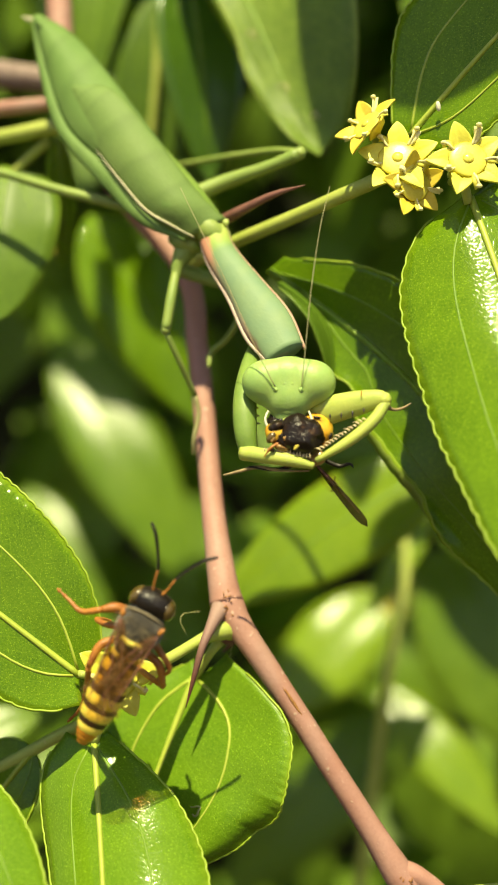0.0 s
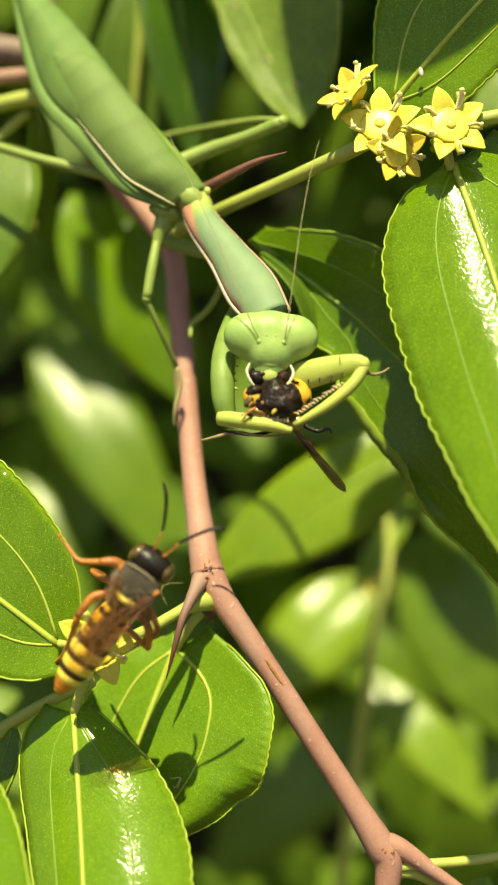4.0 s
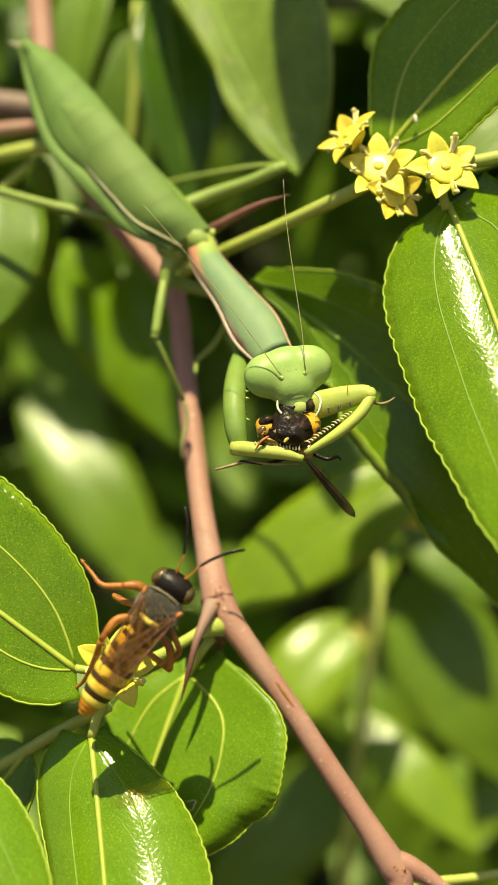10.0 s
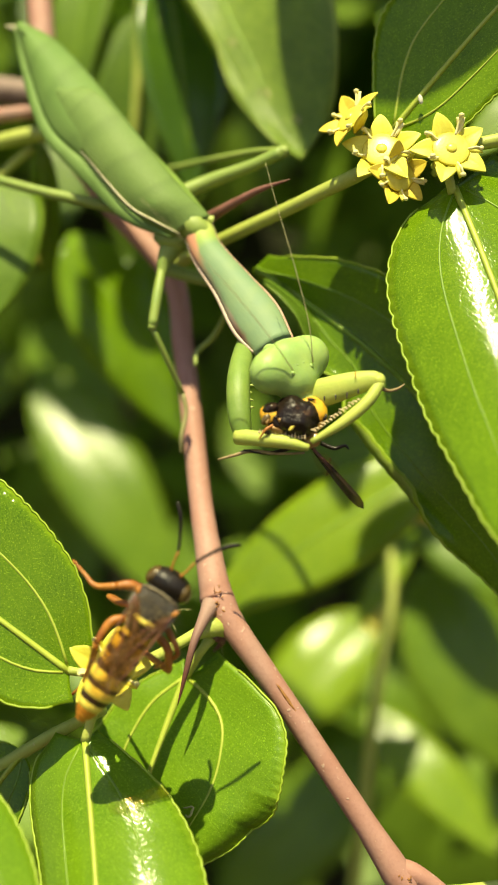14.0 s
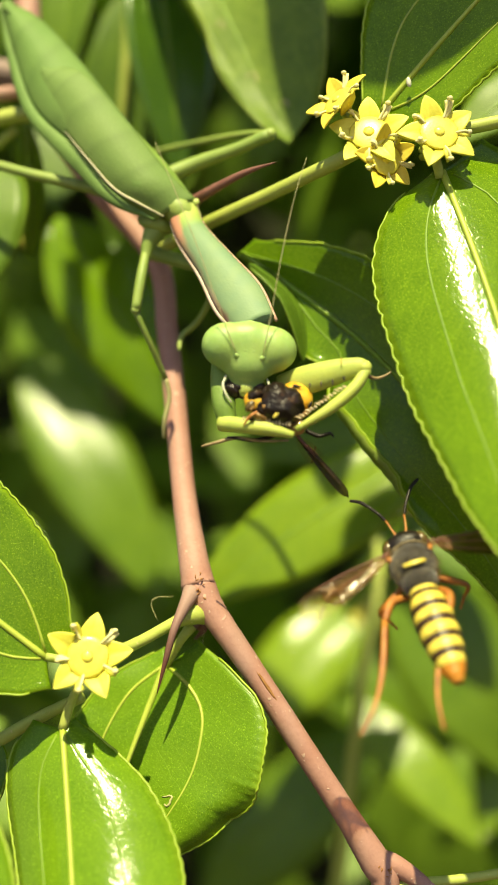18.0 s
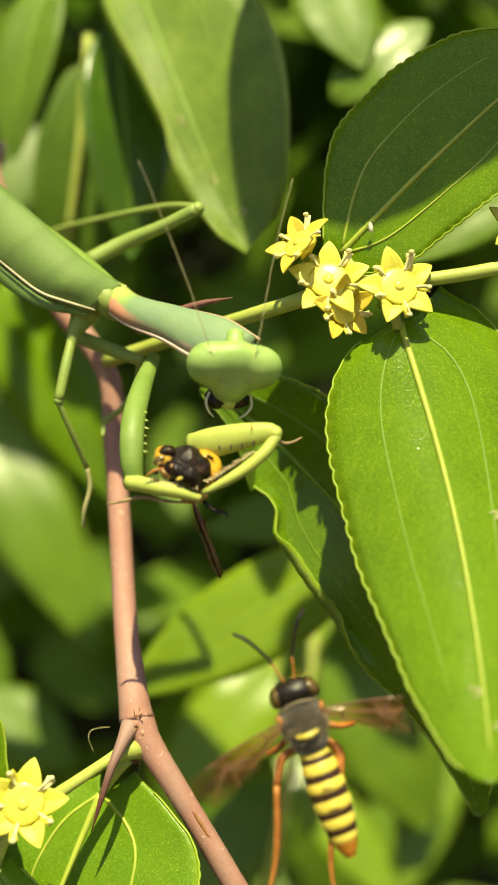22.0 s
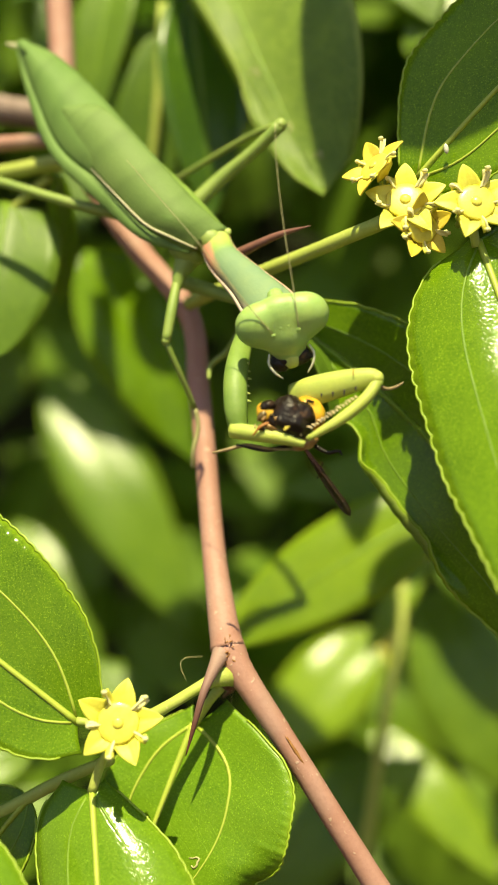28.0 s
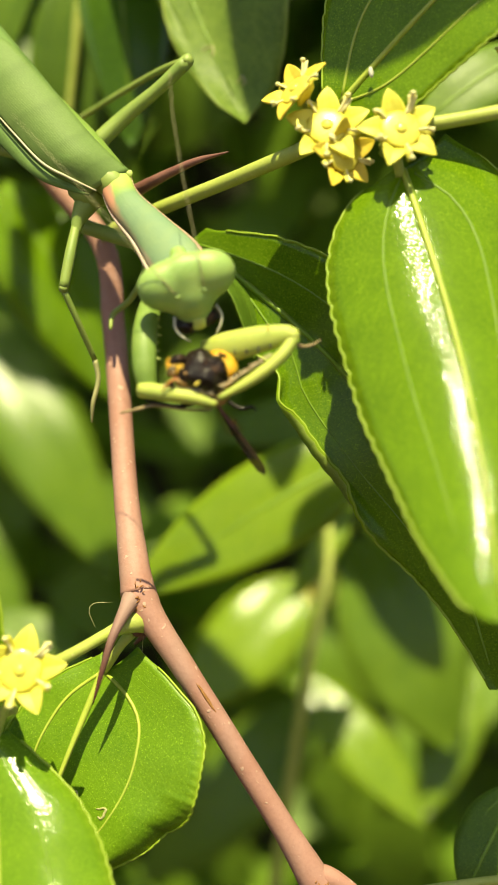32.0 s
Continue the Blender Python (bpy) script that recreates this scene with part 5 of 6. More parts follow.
walking_leg([[(-10.00, 2.80, 20.41), (-10.54, 2.50, 19.20), (-11.00, 2.30, 18.11), (-11.17, 2.10, 17.02)]], [[1.3, 0.95, 0.62, 0.40]], "thick green leg base under the body")
walking_leg([[(-11.18, 2.20, 17.61), (-11.48, 1.20, 15.09), (-11.83, 0.60, 12.41)], [(-11.82, 0.60, 12.26), (-10.77, 1.50, 9.82), (-9.58, 3.20, 6.86)], [(-9.58, 3.20, 6.86), (-9.29, 3.40, 5.24), (-9.68, 3.40, 3.27), (-9.81, 3.80, 1.73)]], [[0.38, 0.46, 0.42], [0.26, 0.25, 0.22], [0.22, 0.2, 0.18, 0.08]], "green walking leg gripping the stem", [M_LEG, M_LEG, SCAR])
walking_leg([[(-11.23, 5.00, 18.05), (-8.53, 4.00, 17.14), (-5.58, 3.00, 16.15)], [(-5.48, 3.00, 16.15), (-5.83, 4.00, 13.89), (-7.03, 5.50, 12.02), (-8.50, 6.20, 10.80), (-8.62, 5.40, 9.50)]], [[0.62, 0.6, 0.5], [0.3, 0.28, 0.28, 0.24, 0.14]])

# ---- the captured wasp ----
PREY = Vector((-0.63, -9.00, 3.72))


def Q(x, y, z):
    return PREY + Vector((x, y, z))


prey = thing("captured_wasp", PREY, "dark half-eaten wasp held in the mantis's forelegs", "insect")
part("thorax", joined(blob(Q(0.45, -0.2, -0.05), (1.85, 1.6, 1.62), (0, 20, 0), 36, 44, 0.13, 3), blob(Q(-0.85, -0.7, -0.3), (0.85, 0.75, 0.75), (0, 40, 0), 18, 22, 0.18, 9)), PREY_BLACK, prey, "chewed black thorax")
crumbs = random.Random(12)
for k in range(4):
    part("torn_flesh", blob(Q(crumbs.uniform(-1.7, -0.2), crumbs.uniform(-1.7, -1.3), crumbs.uniform(-1.2, 0.6)), [crumbs.uniform(0.10, 0.26) for _ in range(3)], (crumbs.uniform(0, 90), crumbs.uniform(0, 90), 0), 8, 10, 0.6, k), CHEWED if k % 2 else PREY_BLACK, prey, "crumb of chewed flesh")
part("thorax_mark", blob(Q(0.25, -1.66, -0.72), (0.14, 0.10, 0.40), (0, 42, 0)), YELLOW, prey, "small yellow mark")
part("abdomen", blob(Q(1.50, 0.55, 0.30), (1.50, 1.25, 1.45), (0, -10, 0), 24, 30, 0.07, 7), PREY_GOLD, prey, "orange-yellow abdomen with black spots")
part("abdomen_spot", blob(Q(2.72, -0.55, 0.0), (0.12, 0.10, 0.30), (0, 25, 0)), BLACK, prey)
part("abdomen_spot", blob(Q(1.7, -0.42, 1.40), (0.34, 0.10, 0.10), (0, 10, 0)), BLACK, prey)
prey_head = part("head", blob(Q(-1.45, -0.75, 0.20), (0.74, 0.70, 0.86), (0, -25, 0), 16, 22, 0.10, 4), PREY_GOLD, prey, "yellow-faced head bent aside")
part("eye", blob(Q(-1.72, -1.20, -0.10), (0.32, 0.40, 0.54), (0, 35, 0), 12, 16), AMBER_EYE, prey_head, "shiny brown eye")
part("crown", blob(Q(-1.40, -0.85, 0.68), (0.70, 0.68, 0.46), (0, -25, 0), 12, 16, 0.12, 5), PREY_BLACK, prey_head, "black crown")
part("leg", tube([Q(-1.1, -1.2, -0.5), Q(-1.75, -1.5, -0.9), Q(-2.25, -1.3, -1.6)], [0.12, 0.11, 0.05], 8, 5), LEGS_ORANGE, prey, "limp orange leg")
part("torn_flesh", joined(blob(Q(-1.0, -1.0, -0.9), (0.6, 0.5, 0.3), (0, 20, 0), 8, 12, 0.5, 8), blob(Q(1.7, -0.3, -1.7), (0.9, 0.5, 0.5), (0, -30, 0), 8, 12, 0.5, 9)), CHEWED, prey, "torn orange flesh")
for k, (tip, wide) in enumerate((((5.6, 0.6, -6.9), 0.46), ((3.4, 1.2, -4.3), 0.80))):
    a, b = Q(1.7, 0.2, -2.3), Q(*tip)
    d = (b - a).normalized()
    sd = Vector((0.55, -0.6, 0.5)) - d * Vector((0.55, -0.6, 0.5)).dot(d)
    sd.normalize()

    def wing_point(s, t, a=a, b=b, sd=sd, wide=wide):
        return a.lerp(b, s) + sd * (t * wide * (0.15 + 0.85 * math.sin(math.pi * min(0.5, s * 0.62)) ** 0.8) * (1 if s < 0.8 else max(0.0, 1 - ((s - 0.8) / 0.2) ** 2) ** 0.5)) + Vector((0, -0.12 * math.sin(6 * t), 0))

    part("wing", sheet(wing_point, 16, 8, 0.03, (0, -1, 0)), WING_DARK if k == 0 else WING, prey, "smoky dark wing hanging down" if k == 0 else "short translucent wing")
    part("wing_vein", tube([a + sd * wide * 0.1, a.lerp(b, 0.45) + sd * wide * 0.3, a.lerp(b, 0.8) + sd * wide * 0.5], [0.10, 0.06, 0.02], 6, 5), THORN, prey)
part("leg", tube([Q(0.9, 0.2, -1.9), Q(-1.2, 0.2, -2.6), Q(-3.5, 0.1, -2.4)], [0.18, 0.16, 0.08], 8, 4), BLACK, prey)
part("leg", tube([Q(2.4, 0.4, -1.9), Q(3.4, 0.3, -2.3), Q(4.2, 0.1, -2.1), Q(4.5, 0.0, -2.4)], [0.18, 0.16, 0.12, 0.06], 8, 4), BLACK, prey)


# ---- the flying wasp: built head up, its back towards -y, then set out by its keys ----
wasp = thing("wasp", (0, 0, 0), "black and yellow banded wasp with orange legs and amber wings", "insect")
part("thorax", joined(blob((0, 0, 0.35), (1.76, 1.65, 1.78), (0, 0, 0), 18, 26, 0.05, 2), blob((0, 0.1, -1.05), (1.36, 1.35, 1.1), (0, 0, 0), 10, 18, 0.05, 4)), FUZZ, wasp, "dark fuzzy thorax")
part("collar", tube([(-1.5, -0.45, 1.40), (-0.9, -1.05, 1.62), (0, -1.25, 1.72), (0.9, -1.05, 1.62), (1.5, -0.45, 1.40)], [0.05, 0.07, 0.07, 0.07, 0.05], 8, 5), HAIR, wasp, "thin dull yellow collar")
part("thorax_band", tube([(-0.80, -1.42, -0.50), (0, -1.60, -0.62), (0.80, -1.42, -0.50)], [(0.15, 0.10), (0.20, 0.12), (0.15, 0.10)], 10, 5), YELLOW, wasp, "yellow cross band")
for sgn in (-1, 1):
    part("wing_root", blob((sgn * 1.55, -0.80, 0.95), (0.20, 0.22, 0.36), (0, sgn * 20, 0), dent=0.1), LEGS_ORANGE, wasp, "orange wing root")
whead = part("head", joined(blob((0, 0.1, 2.42), (1.75, 1.25, 1.05), (0, 0, 0), 18, 28, 0.04, 6)), BLACK, wasp, "shiny black head")
part("face", blob((0, 0.35, 3.10), (0.80, 0.6, 0.36), dent=0.1), AMBER, whead, "orange face")
for sgn in (-1, 1):
    part("eye", blob((sgn * 1.24, 0.12, 2.42), (0.54, 0.98, 0.82), (0, sgn * -18, 0), 14, 18), AMBER_EYE, whead, "amber-brown compound eye")
    part("antenna", tube([(sgn * 0.35, -0.3, 3.2), (sgn * 0.55, -0.55, 3.9), (sgn * 0.72, -0.65, 4.8)], [0.12, 0.075, 0.085], 8, 3), LEGS_ORANGE, whead, "orange antenna root")
    line = [(sgn * 0.72, -0.65, 4.75), (sgn * 1.15, -0.8, 5.7), (sgn * 1.95, -0.9, 7.0), (sgn * 2.7, -0.8, 7.7)]
    part("antenna", joined(tube(line, [0.075, 0.11, 0.14, 0.11], 8, 6), *[blob(p, (0.135, 0.135, 0.135), rows=5, sides=8) for p in spline(line, 4)[1:-1]]), BLACK, whead, "black beaded antenna")

# short hairs over the thorax and the back of the head
hair_rng = random.Random(8)
hairs = []
for k in range(650):
    w_ = Vector((hair_rng.gauss(0, 1), hair_rng.gauss(-0.6, 1), hair_rng.gauss(0, 1))).normalized()
    p = Vector((w_.x * 1.72, w_.y * 1.61, 0.35 + w_.z * 1.72))
    q = p + (w_ + Vector((hair_rng.uniform(-0.4, 0.4), 0, -0.4))) * hair_rng.uniform(0.22, 0.5)
    hairs.append(tube([p, q], [0.018, 0.006], 3, 1, caps=False))
part("thorax_hair", joined(*hairs), HAIR, wasp, "short pale hairs")

# abdomen in overlapping rings, each yellow with a dark hind border
SEG = [(-1.75, 0.95), (-2.7, 1.24), (-3.95, 1.38), (-5.2, 1.40), (-6.45, 1.30), (-7.65, 1.10), (-8.65, 0.80), (-9.4, 0.40)]
for i in range(len(SEG) - 1):
    (z0, r0), (z1, r1) = SEG[i], SEG[i + 1]
    cy = 0.25 + 0.09 * i
    share = 0.48 if i < 3 else 0.62
    mid = z0 + share * (z1 - z0)
    rm = r0 + (share + 0.02) * (r1 - r0)
    part("abdomen_ring", tube([(0, cy, z0 + 0.1), (0, cy, (z0 + mid) / 2), (0, cy + 0.04, mid)], [(r0 * 0.96, r0 * 0.85), ((r0 + rm) / 2 * 1.03, (r0 + rm) / 2 * 0.92), (rm * 1.02, rm * 0.91)], 24, 4), AMBER if i == 6 else YELLOW, wasp)
    part("abdomen_band", tube([(0, cy + 0.04, mid + 0.03), (0, cy + 0.06, (mid + z1) / 2), (0, cy + 0.08, z1 - 0.08)], [(rm * 1.01, rm * 0.9), ((r1 + rm) / 2, (r1 + rm) / 2 * 0.9), (r1 * 0.97, r1 * 0.86)], 24, 3), AMBER if i > 4 else BROWN, wasp, "brown tip" if i > 4 else "narrow dark brown band")
    if i in (2, 3):
        part("ring_spot", tube([(0, cy - rm * 0.80, mid + 0.48), (0, cy - rm * 0.82, mid + 0.22), (0, cy - rm * 0.84, mid - 0.02)], [(0.04, 0.12), (0.20, 0.12), (0.50, 0.12)], 8, 3), BROWN, wasp, "dark wedge")

# wings, laid back along the body at rest
wings = []
for sgn in (-1, 1):
    root = Vector((sgn * 1.40, -1.1, 0.7))
    for long, wide, lift in ((7.8, 2.6, -0.75), (5.8, 1.9, -0.45)):
        def wing_point(s, t, root=root, long=long, wide=wide, lift=lift, sgn=sgn):
            body = (0.14 + 0.86 * math.sin(math.pi * min(0.5, s * 0.60)) ** 0.9) * (1.0 if s < 0.85 else max(0.0, 1 - ((s - 0.85) / 0.15) ** 2) ** 0.5)
            return root + Vector((sgn * (0.35 * s + wide * 0.5 * (t - 0.35) * body), lift * (1 - 0.4 * s) - 0.08 * math.sin(5 * t + 4 * s), -long * s))
        g = sheet(wing_point, 18, 8, 0.02, (0, -1, 0))
        w = part("wing", g, WING if long > 7 else WING_HIND, wasp, "translucent amber wing", pivot=root)
        part("wing_vein", joined(tube([wing_point(s, 0.95) for s in (0, 0.25, 0.5, 0.8)], [0.06, 0.05, 0.04, 0.02], 6, 4), tube([wing_point(s, 0.2) for s in (0, 0.3, 0.6, 0.85)], [0.04, 0.03, 0.025, 0.015], 6, 4), tube([wing_point(s, -0.5) for s in (0.05, 0.3, 0.6)], [0.03, 0.025, 0.015], 6, 4)), THORN, w, "brown wing vein")
        wings.append((w, sgn, root))

legs = []
for sgn in (-1, 1):
    for kind, a, pts_, rad in (
        ("fore", (1.2, 0.9, 0.9), [(2.3, 0.5, 0.7), (3.1, 0.3, 0.15), (4.4, 0.6, -0.75), (5.6, 1.0, -0.55), (6.9, 1.3, -0.25)], [0.50, 0.66, 0.42, 0.36, 0.24, 0.10]),
        ("mid", (1.2, 1.1, -0.3), [(2.3, 0.7, -0.8), (3.3, 0.9, -1.6), (2.9, 1.5, -2.6), (2.4, 1.9, -3.6)], [0.42, 0.42, 0.30, 0.2, 0.08]),
        ("hind", (1.0, 1.1, -1.3), [(2.1, 0.6, -2.2), (2.3, 0.4, -4.0), (2.0, 0.7, -7.4), (2.1, 0.9, -10.2), (2.8, 1.0, -12.8)], [0.40, 0.56, 0.40, 0.42, 0.26, 0.16]),
    ):
        root = Vector((sgn * a[0], a[1], a[2]))
        pts_ = [root] + [Vector((sgn * p[0], p[1], p[2])) for p in pts_]
        rad = [r * 0.60 for r in rad]
        knee = 3 if kind == "mid" else 2
        l = part("leg", tube(pts_[: knee + 1], rad[: knee + 1], 10, 5), LEGS_ORANGE, wasp, "orange jointed leg", pivot=root)
        toes = spline(pts_[knee:], 5)
        beads = [blob(c, (rad[-2] * 0.95, rad[-2] * 0.95, rad[-2] * 1.25), rows=6, sides=8) for c in toes[-8::2]]
        foot = part("foot", joined(tube(pts_[knee:], rad[knee:], 8, 5), *beads), LEGS_ORANGE, l, "slim orange shin and foot", pivot=pts_[knee])
        legs.append((l, sgn, kind, root, foot, pts_[knee] - root))


# ---- what moves ----
def between(rows, t):
    """The value at a time on straight lines between rows of (seconds, value)."""
    if t <= rows[0][0]:
        return rows[0][1]
    for (a, p), (b, q) in zip(rows, rows[1:]):
        if t <= b:
            return p + (q - p) * ((t - a) / (b - a))
    return rows[-1][1]


def turned(offset, rx=0.0, ry=0.0, rz=0.0):
    """A part's pose in its thing's space: an offset in millimetres and turns in degrees."""
    o = mm(offset)
    return pose(o.x, o.y, o.z, rx, ry, rz)


def motions():
    still = HIP
    J = [(t, Vector(p)) for t, p in (
        (0, still), (20.6, still), (21.1, still),
        (21.5, (-11.43, 2.00, 22.95)),
        (22, (-10.43, 2.00, 24.15)),
        (22.5, (-9.58, 2.00, 23.94)),
        (23, (-11.01, 2.00, 23.92)),
        (23.5, (-10.20, 2.00, 24.37)),
        (24, (-9.75, 2.00, 24.97)),
        (24.5, (-9.31, 2.00, 24.77)),
        (25, (-8.46, 2.00, 24.77)),
        (25.5, (-9.64, 2.00, 24.19)),
        (26, (-9.96, 2.00, 24.31)),
        (26.5, (-9.90, 2.00, 24.75)),
        (28.5, (-8.25, 2.00, 23.19)),
        (29, (-10.92, 2.00, 22.80)),
        (29.5, (-9.52, 2.00, 22.79)),
        (30, (-9.22, 2.00, 22.87)),
        (30.5, (-8.87, 2.00, 22.98)),
        (31, (-9.98, 2.00, 22.48)),
        (31.5, (-10.01, 2.00, 22.32)),
        (32, (-9.46, 2.00, 22.45)),
    )]
    walk(mantis, [(t, Matrix.Translation(mm(p))) for t, p in J])
    # hind body swings about the hip
    walk(abdomen, [(t, turned((0, 0, 0), 0, a, 0)) for t, a in ((0, 0), (21.1, 0), (21.6, -8), (22, -14), (22.5, -14), (23.5, -14), (24, -13), (25, -12), (26, -8), (28.5, -4), (30, -2), (32, -4))])
    # forebody: aims from the hip at the neck
    rest = NECK - HIP
    rows, aims = [], []
    for t, n in (
        (0, (-1.48, -5.00, 9.93)),
        (1, (-1.35, -5.00, 10.03)),
        (2, (-1.21, -5.00, 10.11)),
        (3, (-1.24, -5.00, 10.37)),
        (4, (-1.46, -5.00, 10.66)),
        (4.5, (-1.61, -5.00, 10.79)),
        (6.5, (-2.06, -5.00, 11.08)),
        (7, (-2.01, -5.00, 11.01)),
        (8, (-1.38, -5.00, 9.50)),
        (9, (-1.46, -5.00, 9.15)),
        (10, (-1.66, -5.00, 10.02)),
        (11, (-1.39, -5.00, 9.40)),
        (12, (-2.26, -5.00, 10.10)),
        (13, (-1.47, -5.00, 9.53)),
        (15.5, (-1.29, -5.00, 9.82)),
        (16, (-1.49, -5.00, 10.23)),
        (17, (-1.76, -5.00, 10.39)),
        (17.5, (-1.93, -5.00, 10.37)),
        (18, (-1.89, -5.00, 10.76)),
        (19, (-1.96, -5.00, 10.90)),
        (20, (-1.62, -5.00, 10.50)),
        (21, (-1.41, -5.00, 10.26)),
        (22, (-0.94, -5.00, 20.22)),
        (22.5, (-2.02, -5.00, 20.24)),
        (23, (-2.60, -5.00, 19.06)),
        (23.5, (-2.91, -5.00, 19.09)),
        (24, (-2.04, -5.00, 19.31)),
        (24.5, (-2.21, -5.00, 18.82)),
        (25, (-1.73, -5.00, 18.99)),
        (25.5, (-2.54, -5.00, 18.50)),
        (26, (-3.02, -5.00, 18.26)),
        (26.5, (-2.72, -5.00, 18.22)),
        (28.5, (-3.48, -5.00, 16.70)),
        (29, (-4.73, -5.00, 15.45)),
        (29.5, (-3.51, -5.00, 15.44)),
        (30, (-3.35, -5.00, 15.60)),
        (30.5, (-3.05, -5.00, 15.60)),
        (31, (-3.92, -5.00, 15.22)),
        (31.5, (-3.99, -5.00, 15.21)),
        (32, (-4.02, -5.00, 15.46)),
    ):
        way = Vector(n) - between(J, t)
        q = rest.rotation_difference(way)
        rows.append((t, q.to_matrix().to_4x4()))
    walk(pronotum, rows)
    nods = (
        (0, (-1.11, -8.20, 7.17), 0, 0, 5),
        (1, (-1.93, -8.20, 7.33), 0, -38, 0),
        (2, (-1.72, -8.20, 7.90), 0, -35, 0),
        (3, (-0.92, -8.20, 7.65), 0, 0, 18),
        (4, (-1.11, -8.20, 8.07), 2, 4, 0),
        (4.5, (-1.27, -8.20, 8.36), 0, 0, 0),
        (6.5, (-1.93, -8.20, 7.51), 0, 0, 0),
        (7, (-0.69, -8.20, 7.46), 0, 0, 0),
        (7.6, (0.81, -8.20, 7.47), -25, 20, 0),
        (8, (0.36, -8.20, 7.30), -42, 60, 0),
        (9, (-0.21, -8.20, 7.38), -42, 55, 0),
        (9.5, (-0.01, -8.20, 7.87), -25, 20, 0),
        (10, (-0.33, -8.20, 7.78), -12.5, 12, 0),
        (11, (-0.29, -8.20, 7.69), -30, 25, 0),
        (12, (-0.91, -8.20, 7.50), -14, 12, 0),
        (13, (-0.34, -8.20, 7.72), -27, 56, 0),
        (13.6, (-0.15, -8.20, 7.61), -25, 48, 0),
        (15.5, (-0.72, -8.20, 8.04), 0, 0, 0),
        (16, (-1.17, -8.20, 7.83), 0, 0, 8),
        (17, (-1.34, -8.20, 7.82), 2, 0, 12),
        (18, (-2.09, -8.20, 7.81), 5, 5, 15),
        (19, (-1.90, -8.20, 7.75), 20, 12, 15),
        (20, (-1.19, -8.20, 7.76), 4, 0, 25),
        (21, (-1.11, -8.20, 8.04), -2, 0, 25),
        (22, (0.09, -8.20, 18.09), 2, 10, 45),
        (22.5, (-1.09, -8.20, 17.81), 8, 18, 42),
        (23, (-1.32, -8.20, 17.43), 5, 14, 40),
        (23.5, (-1.64, -8.20, 16.66), 3, 3, 15),
        (24, (-1.21, -8.20, 16.63), -22, 12, 32),
        (24.5, (-1.35, -8.20, 15.86), -20, 12, 32),
        (25, (-0.87, -8.20, 16.23), -25, 12, 32),
        (25.5, (-1.31, -8.20, 16.13), -25, 12, 32),
        (26, (-1.92, -8.20, 15.76), -24, 10, 28),
        (26.5, (-1.77, -8.20, 15.58), -22, 8, 28),
        (28.5, (-2.19, -8.20, 14.83), -14, 2, 30),
        (29, (-3.58, -8.20, 13.17), -14, 2, 32),
        (29.5, (-2.43, -8.20, 13.16), -15, 2, 32),
        (30, (-2.11, -8.20, 13.27), -15, 4, 32),
        (30.5, (-1.98, -8.20, 13.22), -15, 2, 32),
        (31, (-2.76, -8.20, 13.02), -14, 2, 32),
        (31.5, (-2.88, -8.20, 12.95), -15, 2, 30),
        (32, (-2.66, -8.20, 13.10), -18, 4, 30),
    )
    walk(head, [(t, turned(Vector(p) - between(J, t), rx, roll, yaw)) for t, p, roll, yaw, rx in nods])
    for feeler, at in feelers:  # the antennae stay upright when the head nods
        walk(feeler, [(t, turned(at, -0.85 * rx, 0, 0)) for t, _, _, _, rx in nods])
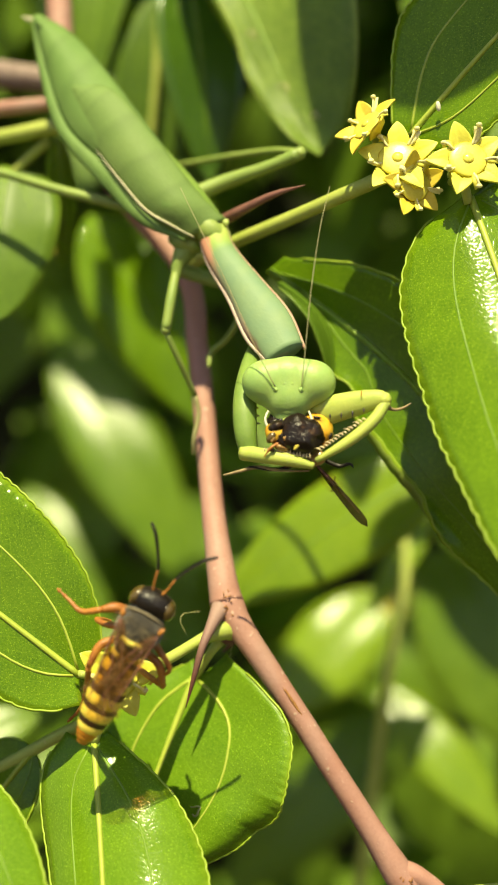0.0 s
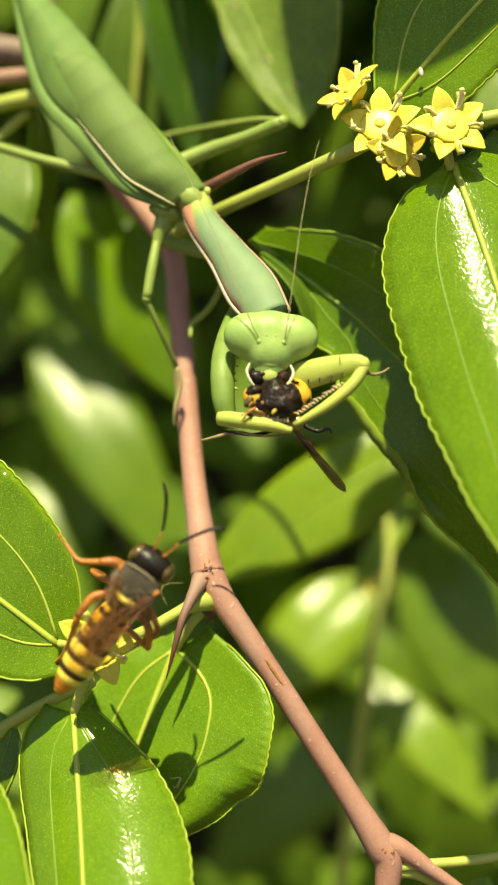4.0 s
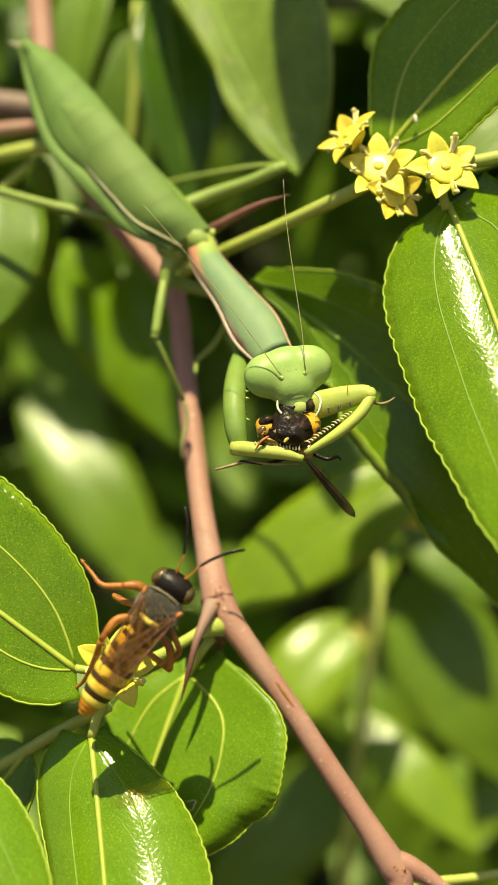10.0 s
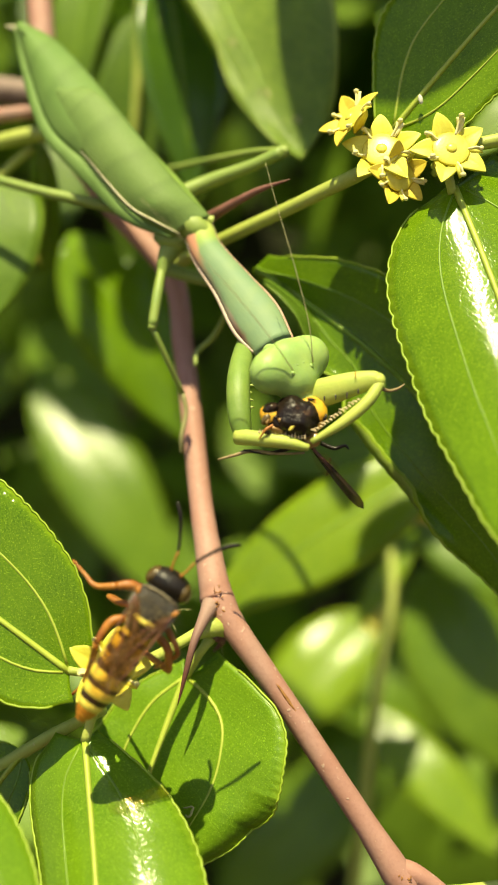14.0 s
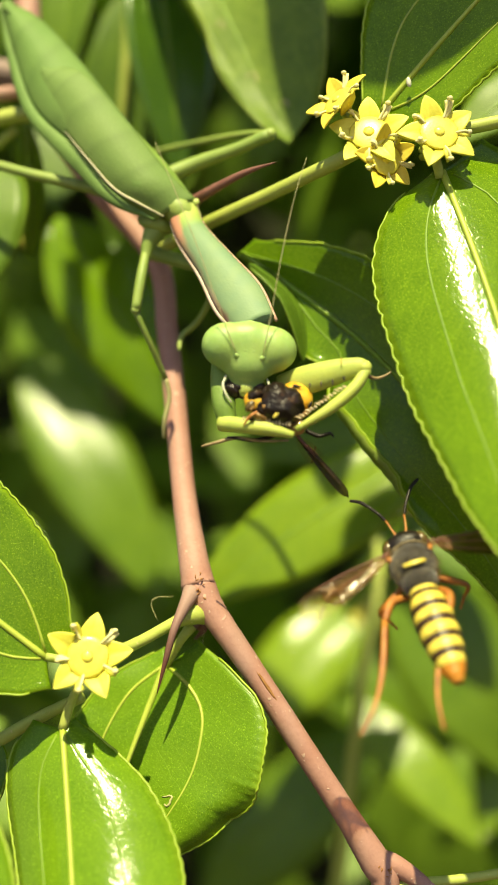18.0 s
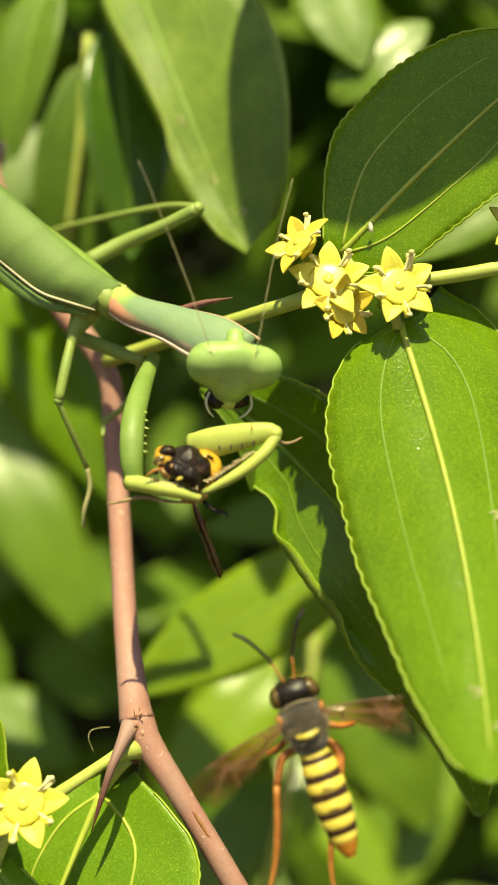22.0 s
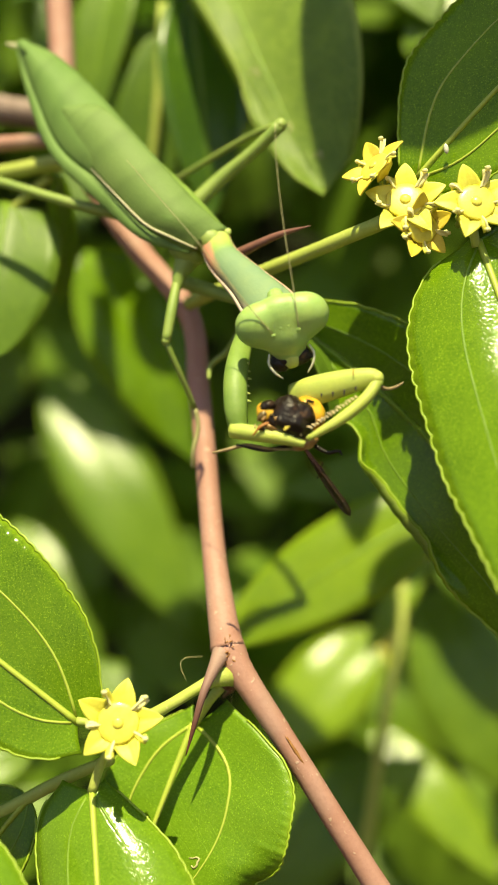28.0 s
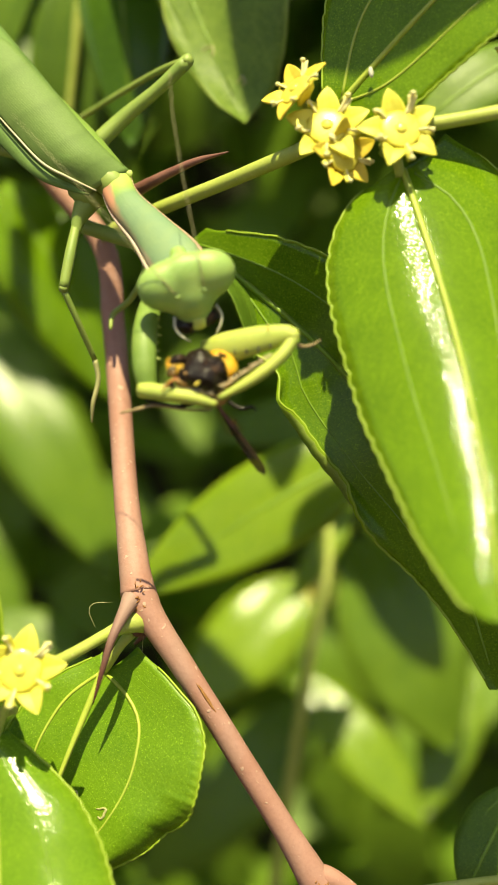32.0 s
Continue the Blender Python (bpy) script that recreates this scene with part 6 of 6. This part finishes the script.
    grip = [(t, Vector(p)) for t, p in (
        (0, (6.13, -9.50, 6.50)),
        (0.5, (6.02, -9.50, 6.50)),
        (1, (5.67, -9.50, 6.78)),
        (1.5, (5.75, -9.50, 6.64)),
        (2, (5.60, -9.50, 7.01)),
        (2.5, (6.11, -9.50, 6.36)),
        (3, (6.14, -9.50, 6.32)),
        (3.5, (5.92, -9.50, 6.20)),
        (4, (5.87, -9.50, 6.64)),
        (4.5, (5.52, -9.50, 6.69)),
        (6.5, (5.81, -9.50, 6.83)),
        (7, (5.91, -9.50, 6.45)),
        (7.5, (6.32, -9.50, 5.67)),
        (8, (6.57, -9.50, 5.51)),
        (8.5, (6.52, -9.50, 5.62)),
        (9, (6.32, -9.50, 6.01)),
        (9.5, (6.37, -9.50, 6.16)),
        (10, (5.96, -9.50, 6.48)),
        (10.5, (5.91, -9.50, 6.62)),
        (11, (6.06, -9.50, 6.48)),
        (11.5, (6.37, -9.50, 6.74)),
        (12, (6.39, -9.50, 6.70)),
        (12.5, (6.61, -9.50, 6.60)),
        (13, (6.45, -9.50, 6.66)),
        (13.5, (6.48, -9.50, 6.82)),
        (15.5, (6.22, -9.50, 7.22)),
        (16, (5.68, -9.50, 7.55)),
        (16.5, (6.53, -9.50, 7.11)),
        (17, (6.87, -9.50, 6.88)),
        (17.5, (6.83, -9.50, 6.67)),
        (18, (6.61, -9.50, 6.79)),
        (18.5, (6.66, -9.50, 7.02)),
        (19, (6.45, -9.50, 6.88)),
        (19.5, (6.50, -9.50, 6.93)),
        (20, (6.82, -9.50, 7.16)),
        (20.5, (6.74, -9.50, 7.30)),
        (21, (6.39, -9.50, 7.07)),
        (21.5, (5.48, -9.50, 10.05)),
        (22, (3.42, -9.50, 13.51)),
        (22.5, (2.99, -9.50, 14.19)),
        (23, (3.20, -9.50, 14.49)),
        (23.5, (5.55, -9.50, 14.84)),
        (24, (5.47, -9.50, 14.10)),
        (24.5, (5.58, -9.50, 12.83)),
        (25, (5.60, -9.50, 13.24)),
        (25.5, (5.24, -9.50, 13.57)),
        (26, (4.87, -9.50, 12.28)),
        (26.5, (5.03, -9.50, 11.33)),
        (28.5, (4.88, -9.50, 11.00)),
        (29, (4.22, -9.50, 9.93)),
        (29.5, (5.00, -9.50, 10.32)),
        (30, (5.18, -9.50, 10.12)),
        (30.5, (5.10, -9.50, 9.93)),
        (31, (4.80, -9.50, 9.91)),
        (31.5, (4.67, -9.50, 9.93)),
        (32, (4.91, -9.50, 9.74)),
    )]
    walk(arm_r, [(t, turned(p - between(J, t))) for t, p in grip])
    # the other foreleg is raised across the prey for a while
    raised = ((0, 0), (22, 0), (23, 5), (23.5, 16), (24, 16), (24.5, 11), (25.5, 5), (26.5, 4), (28.5, 0), (32, 0))
    walk(arm_l, [(t, turned(p - between(J, t) + Vector((0.07 * between(raised, t), 0, 0)), 0, between(raised, t), 0)) for t, p in grip])
    walk(prey, [(t, Matrix.Translation(mm(PREY + p - R_KNEE)) @ pose(0, 0, 0, 0, between(((0, 0.0), (19, 0.0), (20, 6.0), (21.5, 18.0), (26, 18.0), (28.5, 4.0), (32, 4.0)), t), 0)) for t, p in grip])
    walk(hind_leg, [(t, turned(ROOT[hind_leg] - HIP, 0, a, 0)) for t, a in ((0, 0), (21.2, 0), (22.0, -8), (22.6, -18), (24, -22), (32, -22))])
    walk(wasp, [(t, turned(Vector(p), tip, head_on, 0)) for t, p, head_on, tip in (
        (0, (-11.83, -14.00, -10.57), 27, 0),
        (0.5, (-11.55, -14.00, -10.58), 28, 0),
        (1, (-11.62, -14.00, -10.47), 30, 0),
        (2, (-11.51, -14.00, -10.21), 31, 0),
        (3, (-10.99, -14.00, -10.24), 33, 0),
        (4, (-10.74, -14.00, -9.90), 36, 0),
        (4.5, (-10.49, -14.00, -9.98), 36, 0),
        (6.5, (-10.82, -14.00, -10.66), 37, 0),
        (7, (-10.75, -14.00, -10.71), 38, 0),
        (8, (-10.96, -14.00, -10.60), 38, 0),
        (9, (-10.38, -14.00, -10.71), 41, 0),
        (9.5, (-10.28, -14.00, -10.13), 38, 0),
        (10, (-10.52, -14.00, -9.97), 36, 0),
        (11, (-10.54, -14.00, -10.33), 36, 0),
        (12, (-10.52, -14.00, -10.03), 34, 0),
        (12.5, (-10.24, -14.00, -10.17), 34, 0),
        (13, (-10.51, -14.00, -9.99), 34, 0),
        (13.5, (-10.42, -14.00, -10.01), 34, 0),
        (15.5, (-10.11, -14.00, -9.26), 34, 0),
        (16, (-10.18, -14.00, -9.33), 33, 0),
        (16.5, (-9.79, -14.00, -8.66), 34, 0),
        (17, (-9.32, -14.00, -8.75), 38, 0),
        (17.4, (-8.88, -14.00, -9.29), 36, 0),
        (17.6, (-9.03, -17.00, -7.85), 36, 0),
        (17.8, (9.39, -12.00, -7.62), 5, -25),
        (18, (10.05, -12.00, -8.00), -18, -46),
        (18.2, (6.74, -12.00, 1.63), -20, -25),
        (18.5, (8.24, -12.00, -1.64), -28, -15),
        (18.6, (10.95, -12.00, -4.49), -28, -14),
        (19, (14.38, -12.00, -9.10), -38, -12),
        (19.5, (11.09, -12.00, -2.99), -26, -12),
        (20, (7.46, -12.00, -7.70), -24, -14),
        (20.5, (3.59, -12.00, -10.87), -12, -14),
        (21, (2.31, -12.00, -8.49), -20, -14),
        (21.5, (-0.52, -12.00, -3.84), -20, -12),
        (22, (6.26, -14.00, -6.95), -22, -12),
        (22.2, (-1.53, -14.00, -16.83), -20, -6),
        (22.3, (-5.26, -13.00, -14.34), -18, 0),
        (22.4, (-8.29, -11.00, -7.83), -14, 0),
        (22.5, (-7.40, -10.00, -9.24), -12.5, 0),
        (22.8, (-9.18, -10.00, -9.89), -9, 0),
        (23, (-7.70, -10.00, -9.87), -10, 0),
        (23.5, (-6.72, -10.00, -9.49), -11, 0),
        (23.6, (1.46, -14.00, -2.60), 35, -10),
        (23.7, (0.17, -18.00, -10.11), 40, -20),
        (23.8, (-2.55, -24.00, -16.46), 45, -30),
        (23.9, (4.20, -28.00, -19.32), 50, -30),
        (24, (13.45, -30.00, -15.68), 60, -30),
        (24.2, (12.70, -30.00, -14.73), 60, -30),
        (24.4, (11.55, -30.00, -17.83), 50, -30),
        (24.7, (14.92, -27.00, -16.86), 32, -30),
        (24.9, (20.92, -28.00, -18.86), 10, -25),
        (25.2, (25.96, -25.00, 4.64), -20, -20),
        (25.5, (22.42, -25.00, 27.66), 45, -48),
        (25.6, (17.60, -25.00, 29.24), 45, -48),
        (25.7, (14.21, -25.00, 32.62), 45, -48),
        (25.8, (14.53, -25.00, 31.88), 45, -48),
        (25.9, (15.71, -25.00, 28.46), 45, -48),
        (26, (28.02, -18.00, 32.55), 60, -20),
        (26.5, (37.65, -10.00, 49.13), 60, 20),
        (32, (56.03, -5.00, 72.50), 60, 20),
    )])
    FLY = ((0, 0), (17.45, 0), (17.53, 0.5), (17.6, 1), (22.4, 1), (22.58, 0.5), (22.75, 0), (23.55, 0), (23.63, 0.5), (23.7, 1), (32, 1))
    for w, sgn, root in wings:
        walk(w, [(t, turned(root, 0, -sgn * (70 * f - 15 * (1 - f)), 0)) for t, f in FLY])
    for l, sgn, kind, root, foot, joint in legs:
        if kind == "hind":  # at rest the one thigh lies along the body with its shin turned down, the other is folded
            thigh, shin = ((0, -5), (40, 0)) if sgn < 0 else ((25, -28), (45, 70))
            walk(l, [(t, turned(root, thigh[0] * (1 - f), 24 * f + thigh[1] * (1 - f), 0)) for t, f in FLY])
            walk(foot, [(t, turned(joint, shin[0] * (1 - f), shin[1] * (1 - f), 0)) for t, f in FLY])
        elif kind == "mid":
            walk(l, [(t, turned(root, 60 * f if sgn > 0 else 60, 0, 0)) for t, f in FLY])
        else:
            walk(l, [(t, turned(root, 0, sgn * (80 * f if sgn < 0 else 80), 0)) for t, f in FLY])


motions()
